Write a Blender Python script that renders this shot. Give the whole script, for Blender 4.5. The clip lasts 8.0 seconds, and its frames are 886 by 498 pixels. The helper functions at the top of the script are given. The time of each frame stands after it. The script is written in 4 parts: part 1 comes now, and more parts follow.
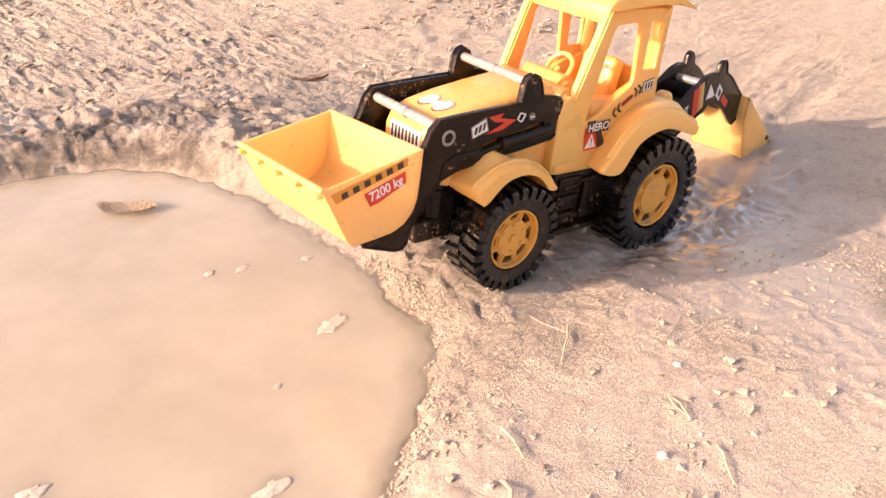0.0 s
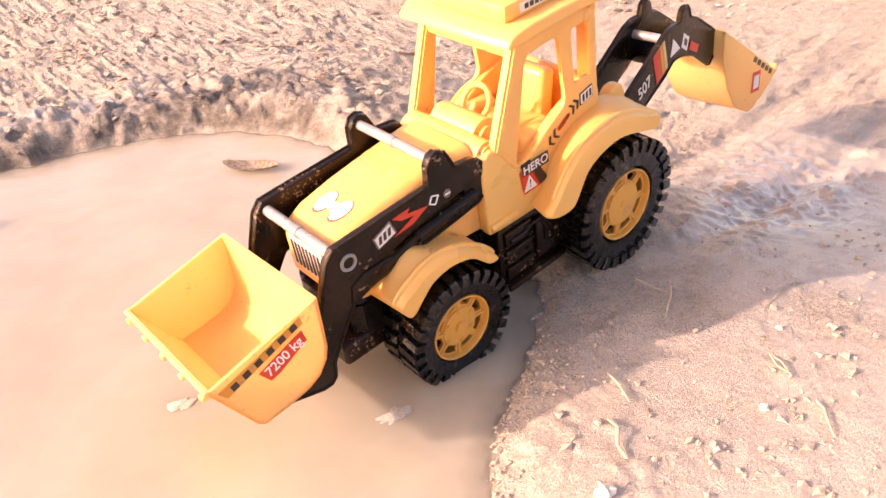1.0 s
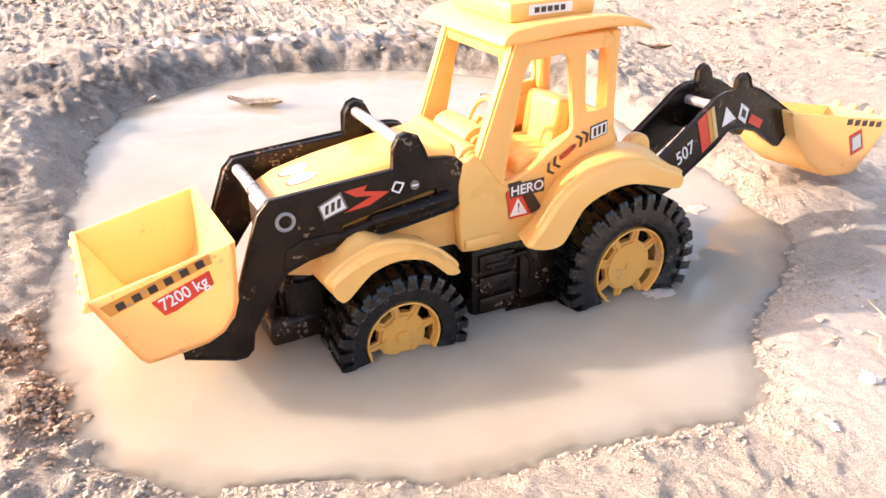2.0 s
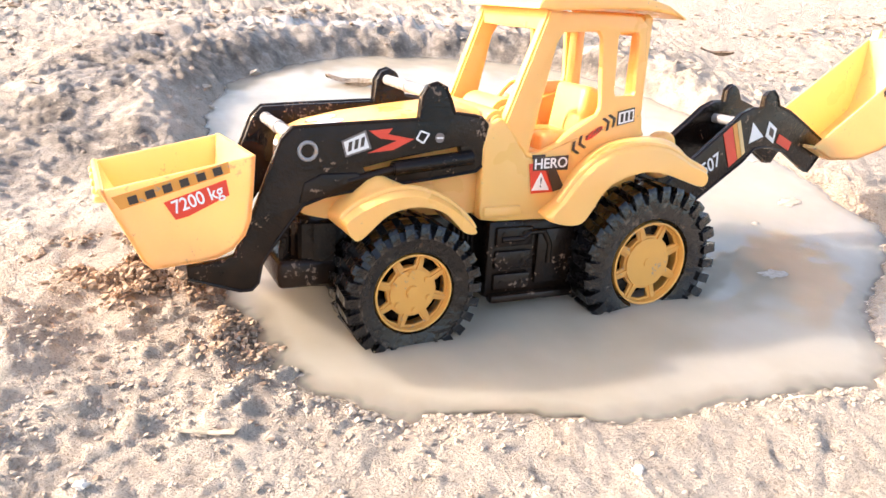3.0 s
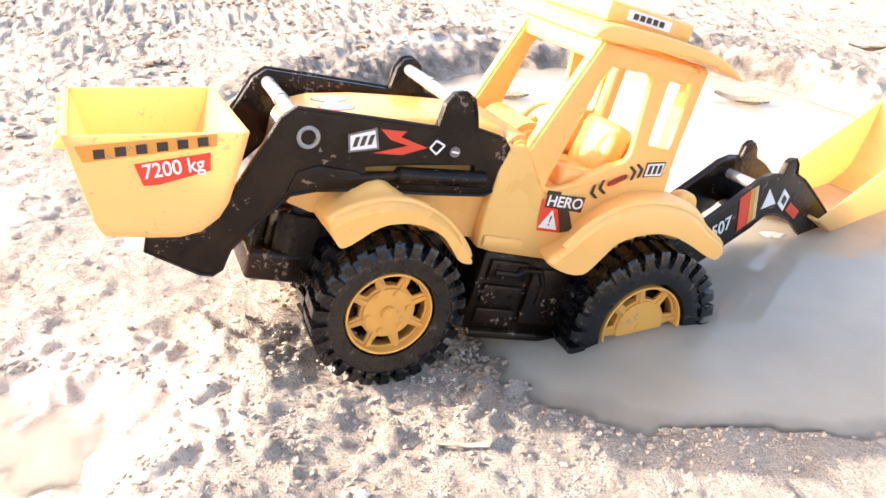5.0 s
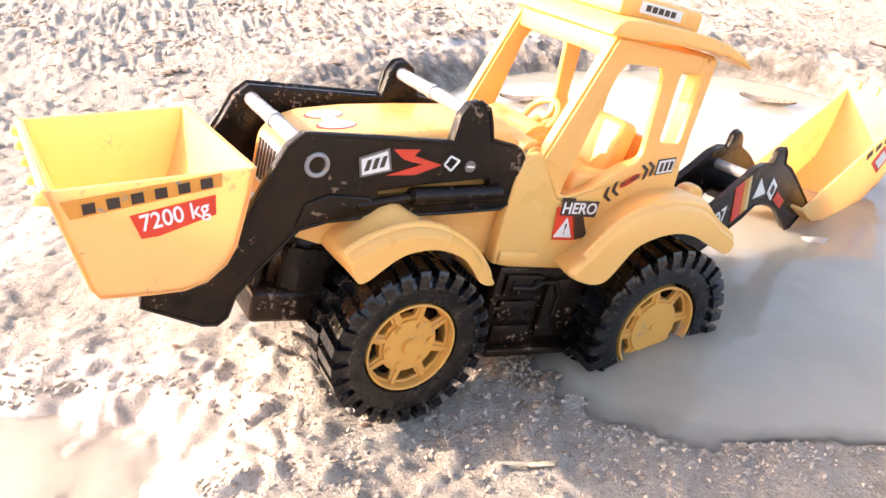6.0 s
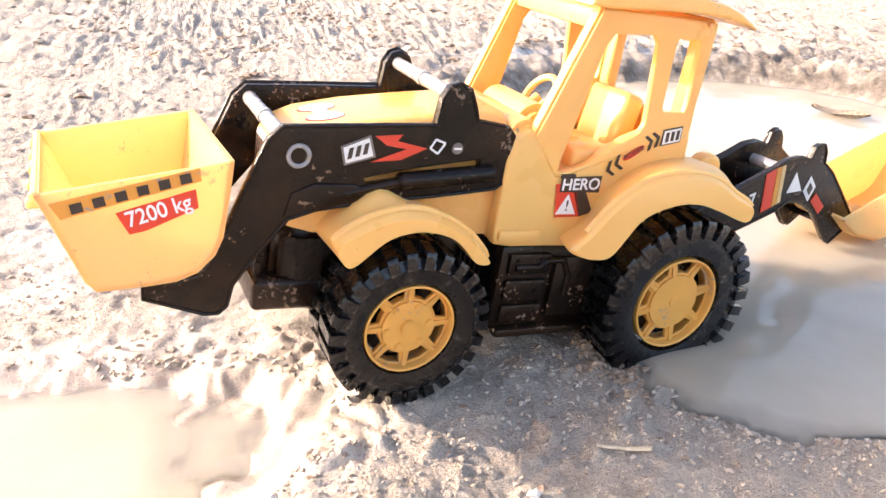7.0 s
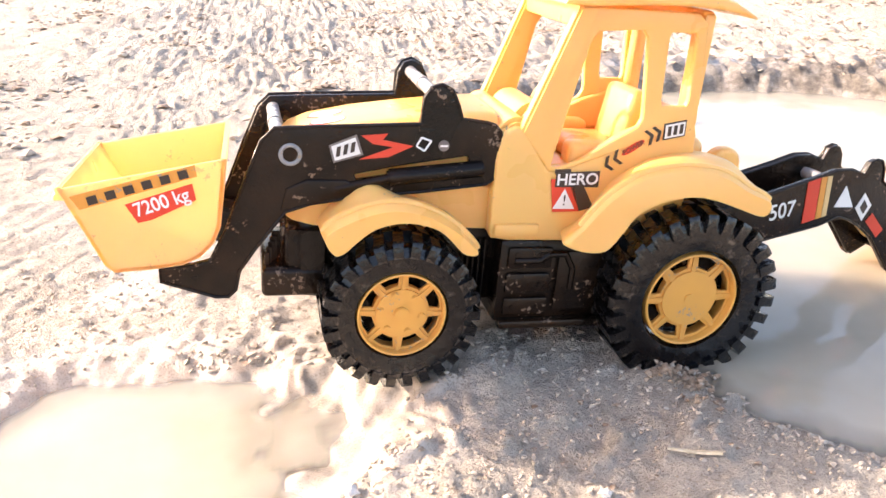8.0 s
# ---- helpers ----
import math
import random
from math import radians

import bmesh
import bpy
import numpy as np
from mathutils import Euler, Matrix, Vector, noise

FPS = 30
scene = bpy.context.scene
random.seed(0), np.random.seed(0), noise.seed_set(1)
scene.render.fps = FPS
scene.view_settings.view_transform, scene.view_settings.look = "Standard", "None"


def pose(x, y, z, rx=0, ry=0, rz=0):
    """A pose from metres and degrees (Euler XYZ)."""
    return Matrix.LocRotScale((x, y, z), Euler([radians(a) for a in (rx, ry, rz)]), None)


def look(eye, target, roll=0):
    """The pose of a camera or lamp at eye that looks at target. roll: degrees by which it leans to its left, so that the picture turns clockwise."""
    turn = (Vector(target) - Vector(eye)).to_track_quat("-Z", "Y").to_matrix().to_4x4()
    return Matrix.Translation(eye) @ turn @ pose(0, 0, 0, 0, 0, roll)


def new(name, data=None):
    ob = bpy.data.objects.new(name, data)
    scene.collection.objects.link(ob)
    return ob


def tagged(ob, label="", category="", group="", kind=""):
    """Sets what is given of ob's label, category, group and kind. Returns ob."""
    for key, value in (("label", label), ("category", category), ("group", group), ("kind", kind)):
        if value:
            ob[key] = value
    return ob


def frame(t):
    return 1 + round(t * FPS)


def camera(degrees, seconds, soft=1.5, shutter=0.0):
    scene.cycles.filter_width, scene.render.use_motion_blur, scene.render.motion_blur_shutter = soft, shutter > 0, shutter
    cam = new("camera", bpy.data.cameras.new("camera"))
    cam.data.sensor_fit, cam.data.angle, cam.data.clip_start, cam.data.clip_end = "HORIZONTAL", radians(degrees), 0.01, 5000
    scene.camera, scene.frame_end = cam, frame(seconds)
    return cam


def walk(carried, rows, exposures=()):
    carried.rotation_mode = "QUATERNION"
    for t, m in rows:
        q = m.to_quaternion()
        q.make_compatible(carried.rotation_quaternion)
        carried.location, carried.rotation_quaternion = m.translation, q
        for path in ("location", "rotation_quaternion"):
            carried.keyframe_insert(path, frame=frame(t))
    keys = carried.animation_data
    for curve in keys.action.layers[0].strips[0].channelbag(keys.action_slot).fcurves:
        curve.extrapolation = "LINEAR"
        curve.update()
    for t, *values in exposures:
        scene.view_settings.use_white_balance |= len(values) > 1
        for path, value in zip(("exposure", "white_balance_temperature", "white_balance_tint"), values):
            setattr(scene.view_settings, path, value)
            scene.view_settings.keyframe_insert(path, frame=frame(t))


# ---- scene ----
cam = camera(58.59, 8.0, soft=1.5)
CAMERA_ROWS = [
    (0, pose(-0.0588, 0.2920, 0.2784, 59.63, 3.86, 136.06)),
    (0.5, pose(-0.0394, 0.2987, 0.2776, 59.23, 4.71, 139.26)),
    (0.7, pose(-0.0396, 0.3040, 0.2744, 59.96, 5.26, 140.67)),
    (0.8, pose(-0.0316, 0.3004, 0.2723, 60.45, 4.52, 140.76)),
    (0.9, pose(-0.0250, 0.3034, 0.2706, 60.37, 4.19, 141.80)),
    (1, pose(-0.0189, 0.3030, 0.2784, 59.23, 4.24, 142.09)),
    (1.2, pose(0.0036, 0.3130, 0.2605, 59.39, 3.34, 145.76)),
    (1.5, pose(0.0766, 0.3261, 0.2244, 63.09, -2.25, 151.12)),
    (1.7, pose(0.0883, 0.3297, 0.2273, 62.24, -0.97, 154.44)),
    (2.8, pose(0.1861, 0.3300, 0.2210, 62.56, -5.62, 156.04)),
    (3, pose(0.1950, 0.3295, 0.2172, 62.47, -5.33, 156.52)),
    (3.5, pose(0.2050, 0.3209, 0.2178, 62.83, -4.33, 157.36)),
    (4, pose(0.2129, 0.3207, 0.2162, 62.46, -3.16, 158.97)),
    (4.5, pose(0.2356, 0.3233, 0.2135, 61.73, -2.50, 160.94)),
    (5, pose(0.2523, 0.3126, 0.2211, 62.61, -1.34, 161.81)),
    (5.2, pose(0.2573, 0.3076, 0.2241, 63.26, -0.38, 161.24)),
    (6.3, pose(0.2794, 0.2950, 0.2219, 62.50, -0.94, 162.06)),
    (6.5, pose(0.2871, 0.2936, 0.2216, 62.45, -0.99, 163.02)),
    (7, pose(0.2984, 0.3048, 0.2170, 63.76, -0.67, 164.91)),
    (7.5, pose(0.3034, 0.3103, 0.2164, 63.73, -0.54, 166.81)),
    (8, pose(0.3077, 0.3142, 0.2187, 64.61, 0.47, 169.05)),
]
walk(cam, CAMERA_ROWS, [(0, 1.42, 8700, 33), (1, 1.61, 8750, 40), (1.5, 1.65, 8050, 26), (1.7, 1.76, 7650, 24), (2.8, 1.97, 7000, 17), (3.5, 2.13, 6990, 15), (4, 2.19, 6950, 15), (5, 2.25, 7000, 17), (6.5, 2.08, 7150, 20), (8, 2.15, 7150, 19)])

# ---- light: a bright sky and one sun, low behind the toy on its right front ----
SUN = Vector((2.05, -0.9, 1.0)).normalized()
world = bpy.data.worlds.new("sky")
scene.world = world
world.use_nodes = True
nt = world.node_tree
sky = nt.nodes.new("ShaderNodeTexSky")
sky.sky_type, sky.sun_disc = "NISHITA", False
sky.sun_elevation = math.asin(SUN.z)
sky.sun_rotation = math.atan2(SUN.x, SUN.y)
sky.dust_density, sky.air_density = 3.0, 1.0
nt.links.new(sky.outputs[0], nt.nodes["Background"].inputs[0])
nt.nodes["Background"].inputs[1].default_value = 0.15
lamp = bpy.data.lights.new("sun", "SUN")
lamp.energy, lamp.angle, lamp.color = 2.3, radians(0.6), (1.0, 0.93, 0.84)
sun = new("sun", lamp)
sun.matrix_world = look((SUN * 3)[:], (0, 0, 0))


# ---- materials ----
def shader(name):
    m = bpy.data.materials.new(name)
    m.use_nodes = True
    return m, m.node_tree, m.node_tree.nodes["Principled BSDF"]


def link(t, a, b):
    t.links.new(a, b)


def noise_node(t, scale, detail=4.0, rough=0.6, coords="Object"):
    co = t.nodes.new("ShaderNodeTexCoord")
    n = t.nodes.new("ShaderNodeTexNoise")
    n.inputs["Scale"].default_value, n.inputs["Detail"].default_value = scale, detail
    n.inputs["Roughness"].default_value = rough
    link(t, co.outputs[coords], n.inputs["Vector"])
    return n


def ramp(t, fac, stops):
    r = t.nodes.new("ShaderNodeValToRGB")
    while len(r.color_ramp.elements) < len(stops):
        r.color_ramp.elements.new(0.5)
    for e, (p, c) in zip(r.color_ramp.elements, stops):
        e.position, e.color = p, (*c, 1) if len(c) == 3 else c
    link(t, fac, r.inputs[0])
    return r


def mix(t, fac, a, b):
    n = t.nodes.new("ShaderNodeMix")
    n.data_type = "RGBA"
    for s, v in ((0, fac), (6, a), (7, b)):
        if isinstance(v, (int, float)):
            n.inputs[s].default_value = v
        elif isinstance(v, tuple):
            n.inputs[s].default_value = (*v, 1)
        else:
            link(t, v, n.inputs[s])
    return n.outputs[2]


def bump(t, height, strength, dist, p):
    b = t.nodes.new("ShaderNodeBump")
    b.inputs["Strength"].default_value, b.inputs["Distance"].default_value = strength, dist
    link(t, height, b.inputs["Height"])
    link(t, b.outputs[0], p.inputs["Normal"])


def plastic(name, col, worn, rough=0.32, dirt=(0.36, 0.27, 0.19), amount=0.62, sub=0.0, gloss=0.5, relief=0.08, through_light=0.0):
    """Moulded toy plastic with faint clouding and specks of dried mud."""
    m, t, p = shader(name)
    big = noise_node(t, 28.0, 3.0)
    base = mix(t, ramp(t, big.outputs[0], [(0.35, (0, 0, 0)), (0.7, (1, 1, 1))]).outputs[0], col, worn)
    specks = noise_node(t, 420.0, 3.0, 0.7)
    patch = noise_node(t, 60.0, 2.0)
    mul = t.nodes.new("ShaderNodeMath")
    mul.operation = "MULTIPLY"
    link(t, specks.outputs[0], mul.inputs[0])
    link(t, patch.outputs[0], mul.inputs[1])
    d = ramp(t, mul.outputs[0], [(amount * 0.62, (0, 0, 0)), (amount * 0.70, (1, 1, 1))])
    link(t, mix(t, d.outputs[0], base, dirt), p.inputs["Base Color"])
    r = ramp(t, big.outputs[0], [(0.3, (rough * 0.8,) * 3), (0.75, (rough * 1.35,) * 3)])
    link(t, r.outputs[0], p.inputs["Roughness"])
    p.inputs["Specular IOR Level"].default_value = gloss
    p.inputs["Subsurface Weight"].default_value = sub
    p.inputs["Subsurface Radius"].default_value = (1.0, 0.62, 0.22)
    p.inputs["Subsurface Scale"].default_value = 0.003
    bump(t, specks.outputs[0], relief, 0.0006, p)
    if through_light:
        thin = t.nodes.new("ShaderNodeBsdfTranslucent")
        thin.inputs[0].default_value = (1.0, 0.80, 0.44, 1)
        both = t.nodes.new("ShaderNodeMixShader")
        both.inputs[0].default_value = through_light
        link(t, p.outputs[0], both.inputs[1])
        link(t, thin.outputs[0], both.inputs[2])
        link(t, both.outputs[0], t.nodes["Material Output"].inputs[0])
    return m


YELLOW = plastic("yellow_plastic", (0.96, 0.515, 0.155), (0.965, 0.54, 0.175), 0.3, amount=0.66, sub=0.25, through_light=0.1)
BUCKET_YELLOW = plastic("bucket_yellow_plastic", (0.96, 0.635, 0.27), (0.965, 0.66, 0.295), 0.34, amount=0.60, sub=0.3, through_light=0.4)
RIM = plastic("rim_orange_plastic", (0.74, 0.36, 0.075), (0.66, 0.32, 0.075), 0.42, amount=0.58)
# the brown clouding also holds yellow light bounced off the bonnet, as colour
BLACK = plastic("black_plastic", (0.0045, 0.0035, 0.003), (0.026, 0.013, 0.007), 0.09, dirt=(0.2, 0.13, 0.09), amount=0.58, gloss=0.22, relief=0.6)
STEEL = plastic("grey_pin_plastic", (0.24, 0.23, 0.23), (0.33, 0.31, 0.30), 0.26, amount=0.56)
WHITE = plastic("sticker_white", (0.82, 0.80, 0.78), (0.74, 0.72, 0.68), 0.35, amount=0.66)
RED = plastic("sticker_red", (0.74, 0.05, 0.022), (0.66, 0.06, 0.03), 0.35, amount=0.66)
DARK = plastic("sticker_dark", (0.035, 0.022, 0.018), (0.05, 0.03, 0.02), 0.4, amount=0.66)
ORANGE = plastic("sticker_amber", (0.72, 0.30, 0.05), (0.66, 0.27, 0.06), 0.38, amount=0.60)
GREYLINE = plastic("sticker_line", (0.16, 0.13, 0.12), (0.2, 0.16, 0.14), 0.4, amount=0.66)


def rubber():
    m, t, p = shader("wet_muddy_rubber")
    n = noise_node(t, 90.0, 5.0, 0.7)
    c = ramp(t, n.outputs[0], [(0.46, (0.003, 0.003, 0.004)), (0.59, (0.011, 0.009, 0.008)), (0.70, (0.12, 0.09, 0.068))])
    link(t, c.outputs[0], p.inputs["Base Color"])
    f = noise_node(t, 200.0, 3.0)
    r = ramp(t, f.outputs[0], [(0.4, (0.07,) * 3), (0.62, (0.34,) * 3)])
    link(t, r.outputs[0], p.inputs["Roughness"])
    p.inputs["Specular IOR Level"].default_value = 0.15
    p.inputs["Coat Weight"].default_value, p.inputs["Coat Roughness"].default_value = 0.6, 0.05
    bump(t, f.outputs[0], 0.7, 0.0010, p)
    link(t, t.nodes["Bump"].outputs[0], p.inputs["Coat Normal"])
    return m


RUBBER = rubber()


def earth():
    """Pale silty mud: dry crust, damp margins, places darkened by damp and painted shade, trodden brown clods (by the
    sheet's own attributes).
    """
    m, t, p = shader("silty_mud")
    big, mid, fine = noise_node(t, 7.0, 5.0), noise_node(t, 60.0, 6.0, 0.7), noise_node(t, 420.0, 5.0, 0.75)
    dry = ramp(t, big.outputs[0], [(0.3, (0.50, 0.415, 0.33)), (0.5, (0.57, 0.485, 0.395)), (0.7, (0.64, 0.56, 0.47))]).outputs[0]
    grit = ramp(t, fine.outputs[0], [(0.35, (0.19, 0.145, 0.105)), (0.43, (0.54, 0.46, 0.375)), (0.68, (0.72, 0.645, 0.56))]).outputs[0]
    dry = mix(t, 0.6, dry, grit)
    stain = ramp(t, mid.outputs[0], [(0.38, (0.34, 0.265, 0.20)), (0.50, (0.60, 0.515, 0.425))]).outputs[0]
    dry = mix(t, 0.35, dry, stain)
    at = t.nodes.new("ShaderNodeAttribute")
    at.attribute_name = "wet"
    sep = t.nodes.new("ShaderNodeSeparateColor")
    link(t, at.outputs["Color"], sep.inputs[0])
    wet = mix(t, mid.outputs[0], (0.34, 0.278, 0.222), (0.47, 0.395, 0.322))
    damp_shade = ramp(t, mid.outputs[0], [(0.36, (0.15, 0.122, 0.10)), (0.5, (0.27, 0.228, 0.188)), (0.62, (0.45, 0.385, 0.325))]).outputs[0]
    col = mix(t, sep.outputs[0], dry, wet)
    col = mix(t, sep.outputs[2], col, damp_shade)
    col = mix(t, sep.outputs[1], col, (0.20, 0.115, 0.065))
    link(t, col, p.inputs["Base Color"])
    r = t.nodes.new("ShaderNodeMapRange")
    r.inputs["To Min"].default_value, r.inputs["To Max"].default_value = 0.95, 0.16
    link(t, sep.outputs[0], r.inputs[0])
    link(t, r.outputs[0], p.inputs["Roughness"])
    link(t, sep.outputs[0], p.inputs["Coat Weight"])
    p.inputs["Coat IOR"].default_value, p.inputs["Coat Roughness"].default_value = 1.34, 0.06
    grain = noise_node(t, 1050.0, 3.0, 0.7)
    fleck = ramp(t, grain.outputs[0], [(0.34, (0.55, 0.52, 0.49)), (0.46, (1, 1, 1)), (0.7, (1.12, 1.11, 1.1))]).outputs[0]
    tint = t.nodes.new("ShaderNodeMix")
    tint.data_type, tint.blend_type = "RGBA", "MULTIPLY"
    tint.inputs[0].default_value = 0.8
    link(t, col, tint.inputs[6])
    link(t, fleck, tint.inputs[7])
    link(t, tint.outputs[2], p.inputs["Base Color"])
    half = t.nodes.new("ShaderNodeMath")
    half.operation = "MULTIPLY_ADD"
    half.inputs[1].default_value = 0.3
    link(t, grain.outputs[0], half.inputs[0])
    link(t, fine.outputs[0], half.inputs[2])
    add = t.nodes.new("ShaderNodeMath")
    add.operation = "ADD"
    link(t, mid.outputs[0], add.inputs[0])
    link(t, half.outputs[0], add.inputs[1])
    bump(t, add.outputs[0], 1.0, 0.0055, p)
    calm = t.nodes.new("ShaderNodeMapRange")
    calm.inputs["To Min"].default_value, calm.inputs["To Max"].default_value = 1.0, 0.15
    link(t, sep.outputs[0], calm.inputs[0])
    link(t, calm.outputs[0], t.nodes["Bump"].inputs["Strength"])
    return m


EARTH = earth()


def muddy_water():
    m, t, p = shader("muddy_water")
    n = noise_node(t, 9.0, 4.0)
    c = ramp(t, n.outputs[0], [(0.3, (0.33, 0.287, 0.220)), (0.7, (0.41, 0.36, 0.285))])
    link(t, c.outputs[0], p.inputs["Base Color"])
    p.inputs["Roughness"].default_value = 0.06
    p.inputs["IOR"].default_value = 1.36
    p.inputs["Specular IOR Level"].default_value = 0.6
    p.subsurface_method = "BURLEY"
    p.inputs["Subsurface Weight"].default_value = 0.9
    p.inputs["Subsurface Radius"].default_value = (1.0, 0.85, 0.7)
    p.inputs["Subsurface Scale"].default_value = 0.035
    w = noise_node(t, 26.0, 3.0, 0.5)
    bump(t, w.outputs[0], 0.16, 0.005, p)
    at = t.nodes.new("ShaderNodeAttribute")
    at.attribute_name = "depth"
    r = ramp(t, at.outputs["Fac"], [(0.0, (0.08,) * 3), (0.25, (0.75,) * 3), (0.7, (1.0,) * 3)])
    link(t, r.outputs[0], p.inputs["Alpha"])
    return m


WATER = muddy_water()


def litter(name, a, b):
    m, t, p = shader(name)
    n = noise_node(t, 300.0, 4.0)
    link(t, ramp(t, n.outputs[0], [(0.35, a), (0.65, b)]).outputs[0], p.inputs["Base Color"])
    p.inputs["Roughness"].default_value = 0.8
    bump(t, n.outputs[0], 0.4, 0.001, p)
    return m


CLOD = litter("dry_clod", (0.36, 0.285, 0.215), (0.52, 0.44, 0.355))
BROWN_CLOD = litter("brown_clod", (0.22, 0.135, 0.08), (0.42, 0.31, 0.22))
STONE = litter("pale_stone", (0.55, 0.5, 0.44), (0.68, 0.62, 0.55))
SCUM = litter("pale_scum", (0.39, 0.34, 0.28), (0.53, 0.475, 0.41))
STRAW = litter("dry_straw", (0.42, 0.33, 0.22), (0.62, 0.52, 0.38))
LEAF = litter("dead_leaf", (0.16, 0.09, 0.05), (0.42, 0.33, 0.25))
PALE_LEAF = litter("sodden_leaf", (0.30, 0.21, 0.14), (0.58, 0.50, 0.41))


# ---- building helpers (mm in the toy's own space: x ahead, y to its left, z up) ----
MM = Matrix.Scale(0.001, 4)


def part(name, data, material, parent, label="", smooth=True):
    if isinstance(data, bmesh.types.BMesh):
        me = bpy.data.meshes.new(name)
        data.to_mesh(me)
        data.free()
    else:
        me = data
    me.transform(MM)
    me.materials.clear()
    me.materials.append(material)
    for p in me.polygons:
        p.use_smooth = smooth
    if smooth:
        me.set_sharp_from_angle(angle=radians(38))
    ob = new(name, me)
    ob.parent = parent
    return tagged(ob, label)


def curve_mesh(splines, half, bevel=0.0, cyclic=True, res=2):
    c = bpy.data.curves.new("c", "CURVE")
    c.dimensions, c.fill_mode = "2D", "BOTH"
    c.extrude, c.bevel_depth, c.bevel_resolution = max(half - bevel, 0.0), bevel, res
    c.offset = -bevel
    for pts in splines:
        s = c.splines.new("POLY")
        s.points.add(len(pts) - 1)
        for q, (a, b) in zip(s.points, pts):
            q.co = (a, b, 0, 1)
        s.use_cyclic_u = cyclic
    ob = bpy.data.objects.new("c", c)
    scene.collection.objects.link(ob)
    me = bpy.data.meshes.new_from_object(ob.evaluated_get(bpy.context.evaluated_depsgraph_get()))
    bpy.data.objects.remove(ob)
    bpy.data.curves.remove(c)
    return me


def soft(pts, n=3, w=0.3):
    """Rounds the corners of an outline by cutting them n - 1 times."""
    for _ in range(n - 1):
        out = []
        for i, a in enumerate(pts):
            b = pts[(i + 1) % len(pts)]
            out += [(a[0] + (b[0] - a[0]) * w, a[1] + (b[1] - a[1]) * w), (b[0] - (b[0] - a[0]) * w, b[1] - (b[1] - a[1]) * w)]
        pts = out
    return pts


def plate(splines, y0, y1, bevel=0.8):
    """A plate standing in x, z between y0 and y1; splines after the first are holes."""
    me = curve_mesh(splines, (y1 - y0) / 2, bevel)
    bm = bmesh.new()
    bm.from_mesh(me)
    bpy.data.meshes.remove(me)
    mid = (y0 + y1) / 2
    for v in bm.verts:
        v.co = (v.co.x, v.co.z + mid, v.co.y)
    bmesh.ops.remove_doubles(bm, verts=bm.verts, dist=0.01)
    bmesh.ops.recalc_face_normals(bm, faces=bm.faces)
    return bm


def join(bm, other):
    me = bpy.data.meshes.new("j")
    other.to_mesh(me)
    other.free()
    bm.from_mesh(me)
    bpy.data.meshes.remove(me)
    return bm


def box(x0, x1, y0, y1, z0, z1, bevel=1.2, seg=2):
    bm = bmesh.new()
    bmesh.ops.create_cube(bm, size=1)
    for v in bm.verts:
        v.co = ((x0 + x1) / 2 + v.co.x * (x1 - x0), (y0 + y1) / 2 + v.co.y * (y1 - y0), (z0 + z1) / 2 + v.co.z * (z1 - z0))
    if bevel:
        bmesh.ops.bevel(bm, geom=bm.edges[:], offset=bevel, segments=seg, profile=0.5, affect="EDGES")
    return bm


def rod(a, b, r, seg=16, bevel=0.0):
    a, b = Vector(a), Vector(b)
    bm = bmesh.new()
    bmesh.ops.create_cone(bm, cap_ends=True, segments=seg, radius1=r, radius2=r, depth=(b - a).length)
    if bevel:
        bmesh.ops.bevel(bm, geom=[e for e in bm.edges if len(e.link_faces) == 2 and any(len(f.verts) > 4 for f in e.link_faces)], offset=bevel, segments=2, affect="EDGES")
    q = (b - a).to_track_quat("Z", "Y").to_matrix().to_4x4()
    bm.transform(Matrix.Translation((a + b) / 2) @ q)
    return bm


def loft(rings, caps=True):
    """A skin over rings of equal length, in order."""
    bm = bmesh.new()
    vs = [[bm.verts.new(p) for p in ring] for ring in rings]
    n = len(rings[0])
    for a, b in zip(vs, vs[1:]):
        for i in range(n):
            bm.faces.new((a[i], a[(i + 1) % n], b[(i + 1) % n], b[i]))
    if caps:
        bm.faces.new(vs[0][::-1])
        bm.faces.new(vs[-1])
    bmesh.ops.recalc_face_normals(bm, faces=bm.faces)
    return bm


def torus(centre, r, w, seg=24, ring=8):
    rings = []
    for i in range(seg):
        a = 2 * math.pi * i / seg
        rings.append([(centre[0] + (r + w * math.cos(k)) * math.cos(a), centre[1] + w * math.sin(k), centre[2] + (r + w * math.cos(k)) * math.sin(a))
                      for k in [2 * math.pi * j / ring for j in range(ring)]])
    return loft(rings + rings[:1], caps=False)


def decal(name, pts, y, mat, parent, label="", thick=0.35):
    return part(name, plate([pts], y, y + thick, 0.0), mat, parent, label, smooth=False)


def lettering(text, x, z, y, size, angle, mat, parent, label="", squeeze=1.0, bold=0.0, name="lettering"):
    """Raised print on the toy's left side; x, z is the middle of the word, angle its rise to the right as read."""
    c = bpy.data.curves.new("t", "FONT")
    c.body, c.size, c.extrude, c.align_x, c.align_y, c.offset = text, size, 0.12, "CENTER", "CENTER", bold
    ob = bpy.data.objects.new("t", c)
    scene.collection.objects.link(ob)
    me = bpy.data.meshes.new_from_object(ob.evaluated_get(bpy.context.evaluated_depsgraph_get()))
    bpy.data.objects.remove(ob)
    side = Matrix(((-1, 0, 0, x), (0, 0, 1, y), (0, 1, 0, z), (0, 0, 0, 1)))
    me.transform(side @ Matrix.Rotation(radians(angle), 4, "Z") @ Matrix.Diagonal((squeeze, 1, 1, 1)))
    return part(name, me, mat, parent, label, smooth=False)


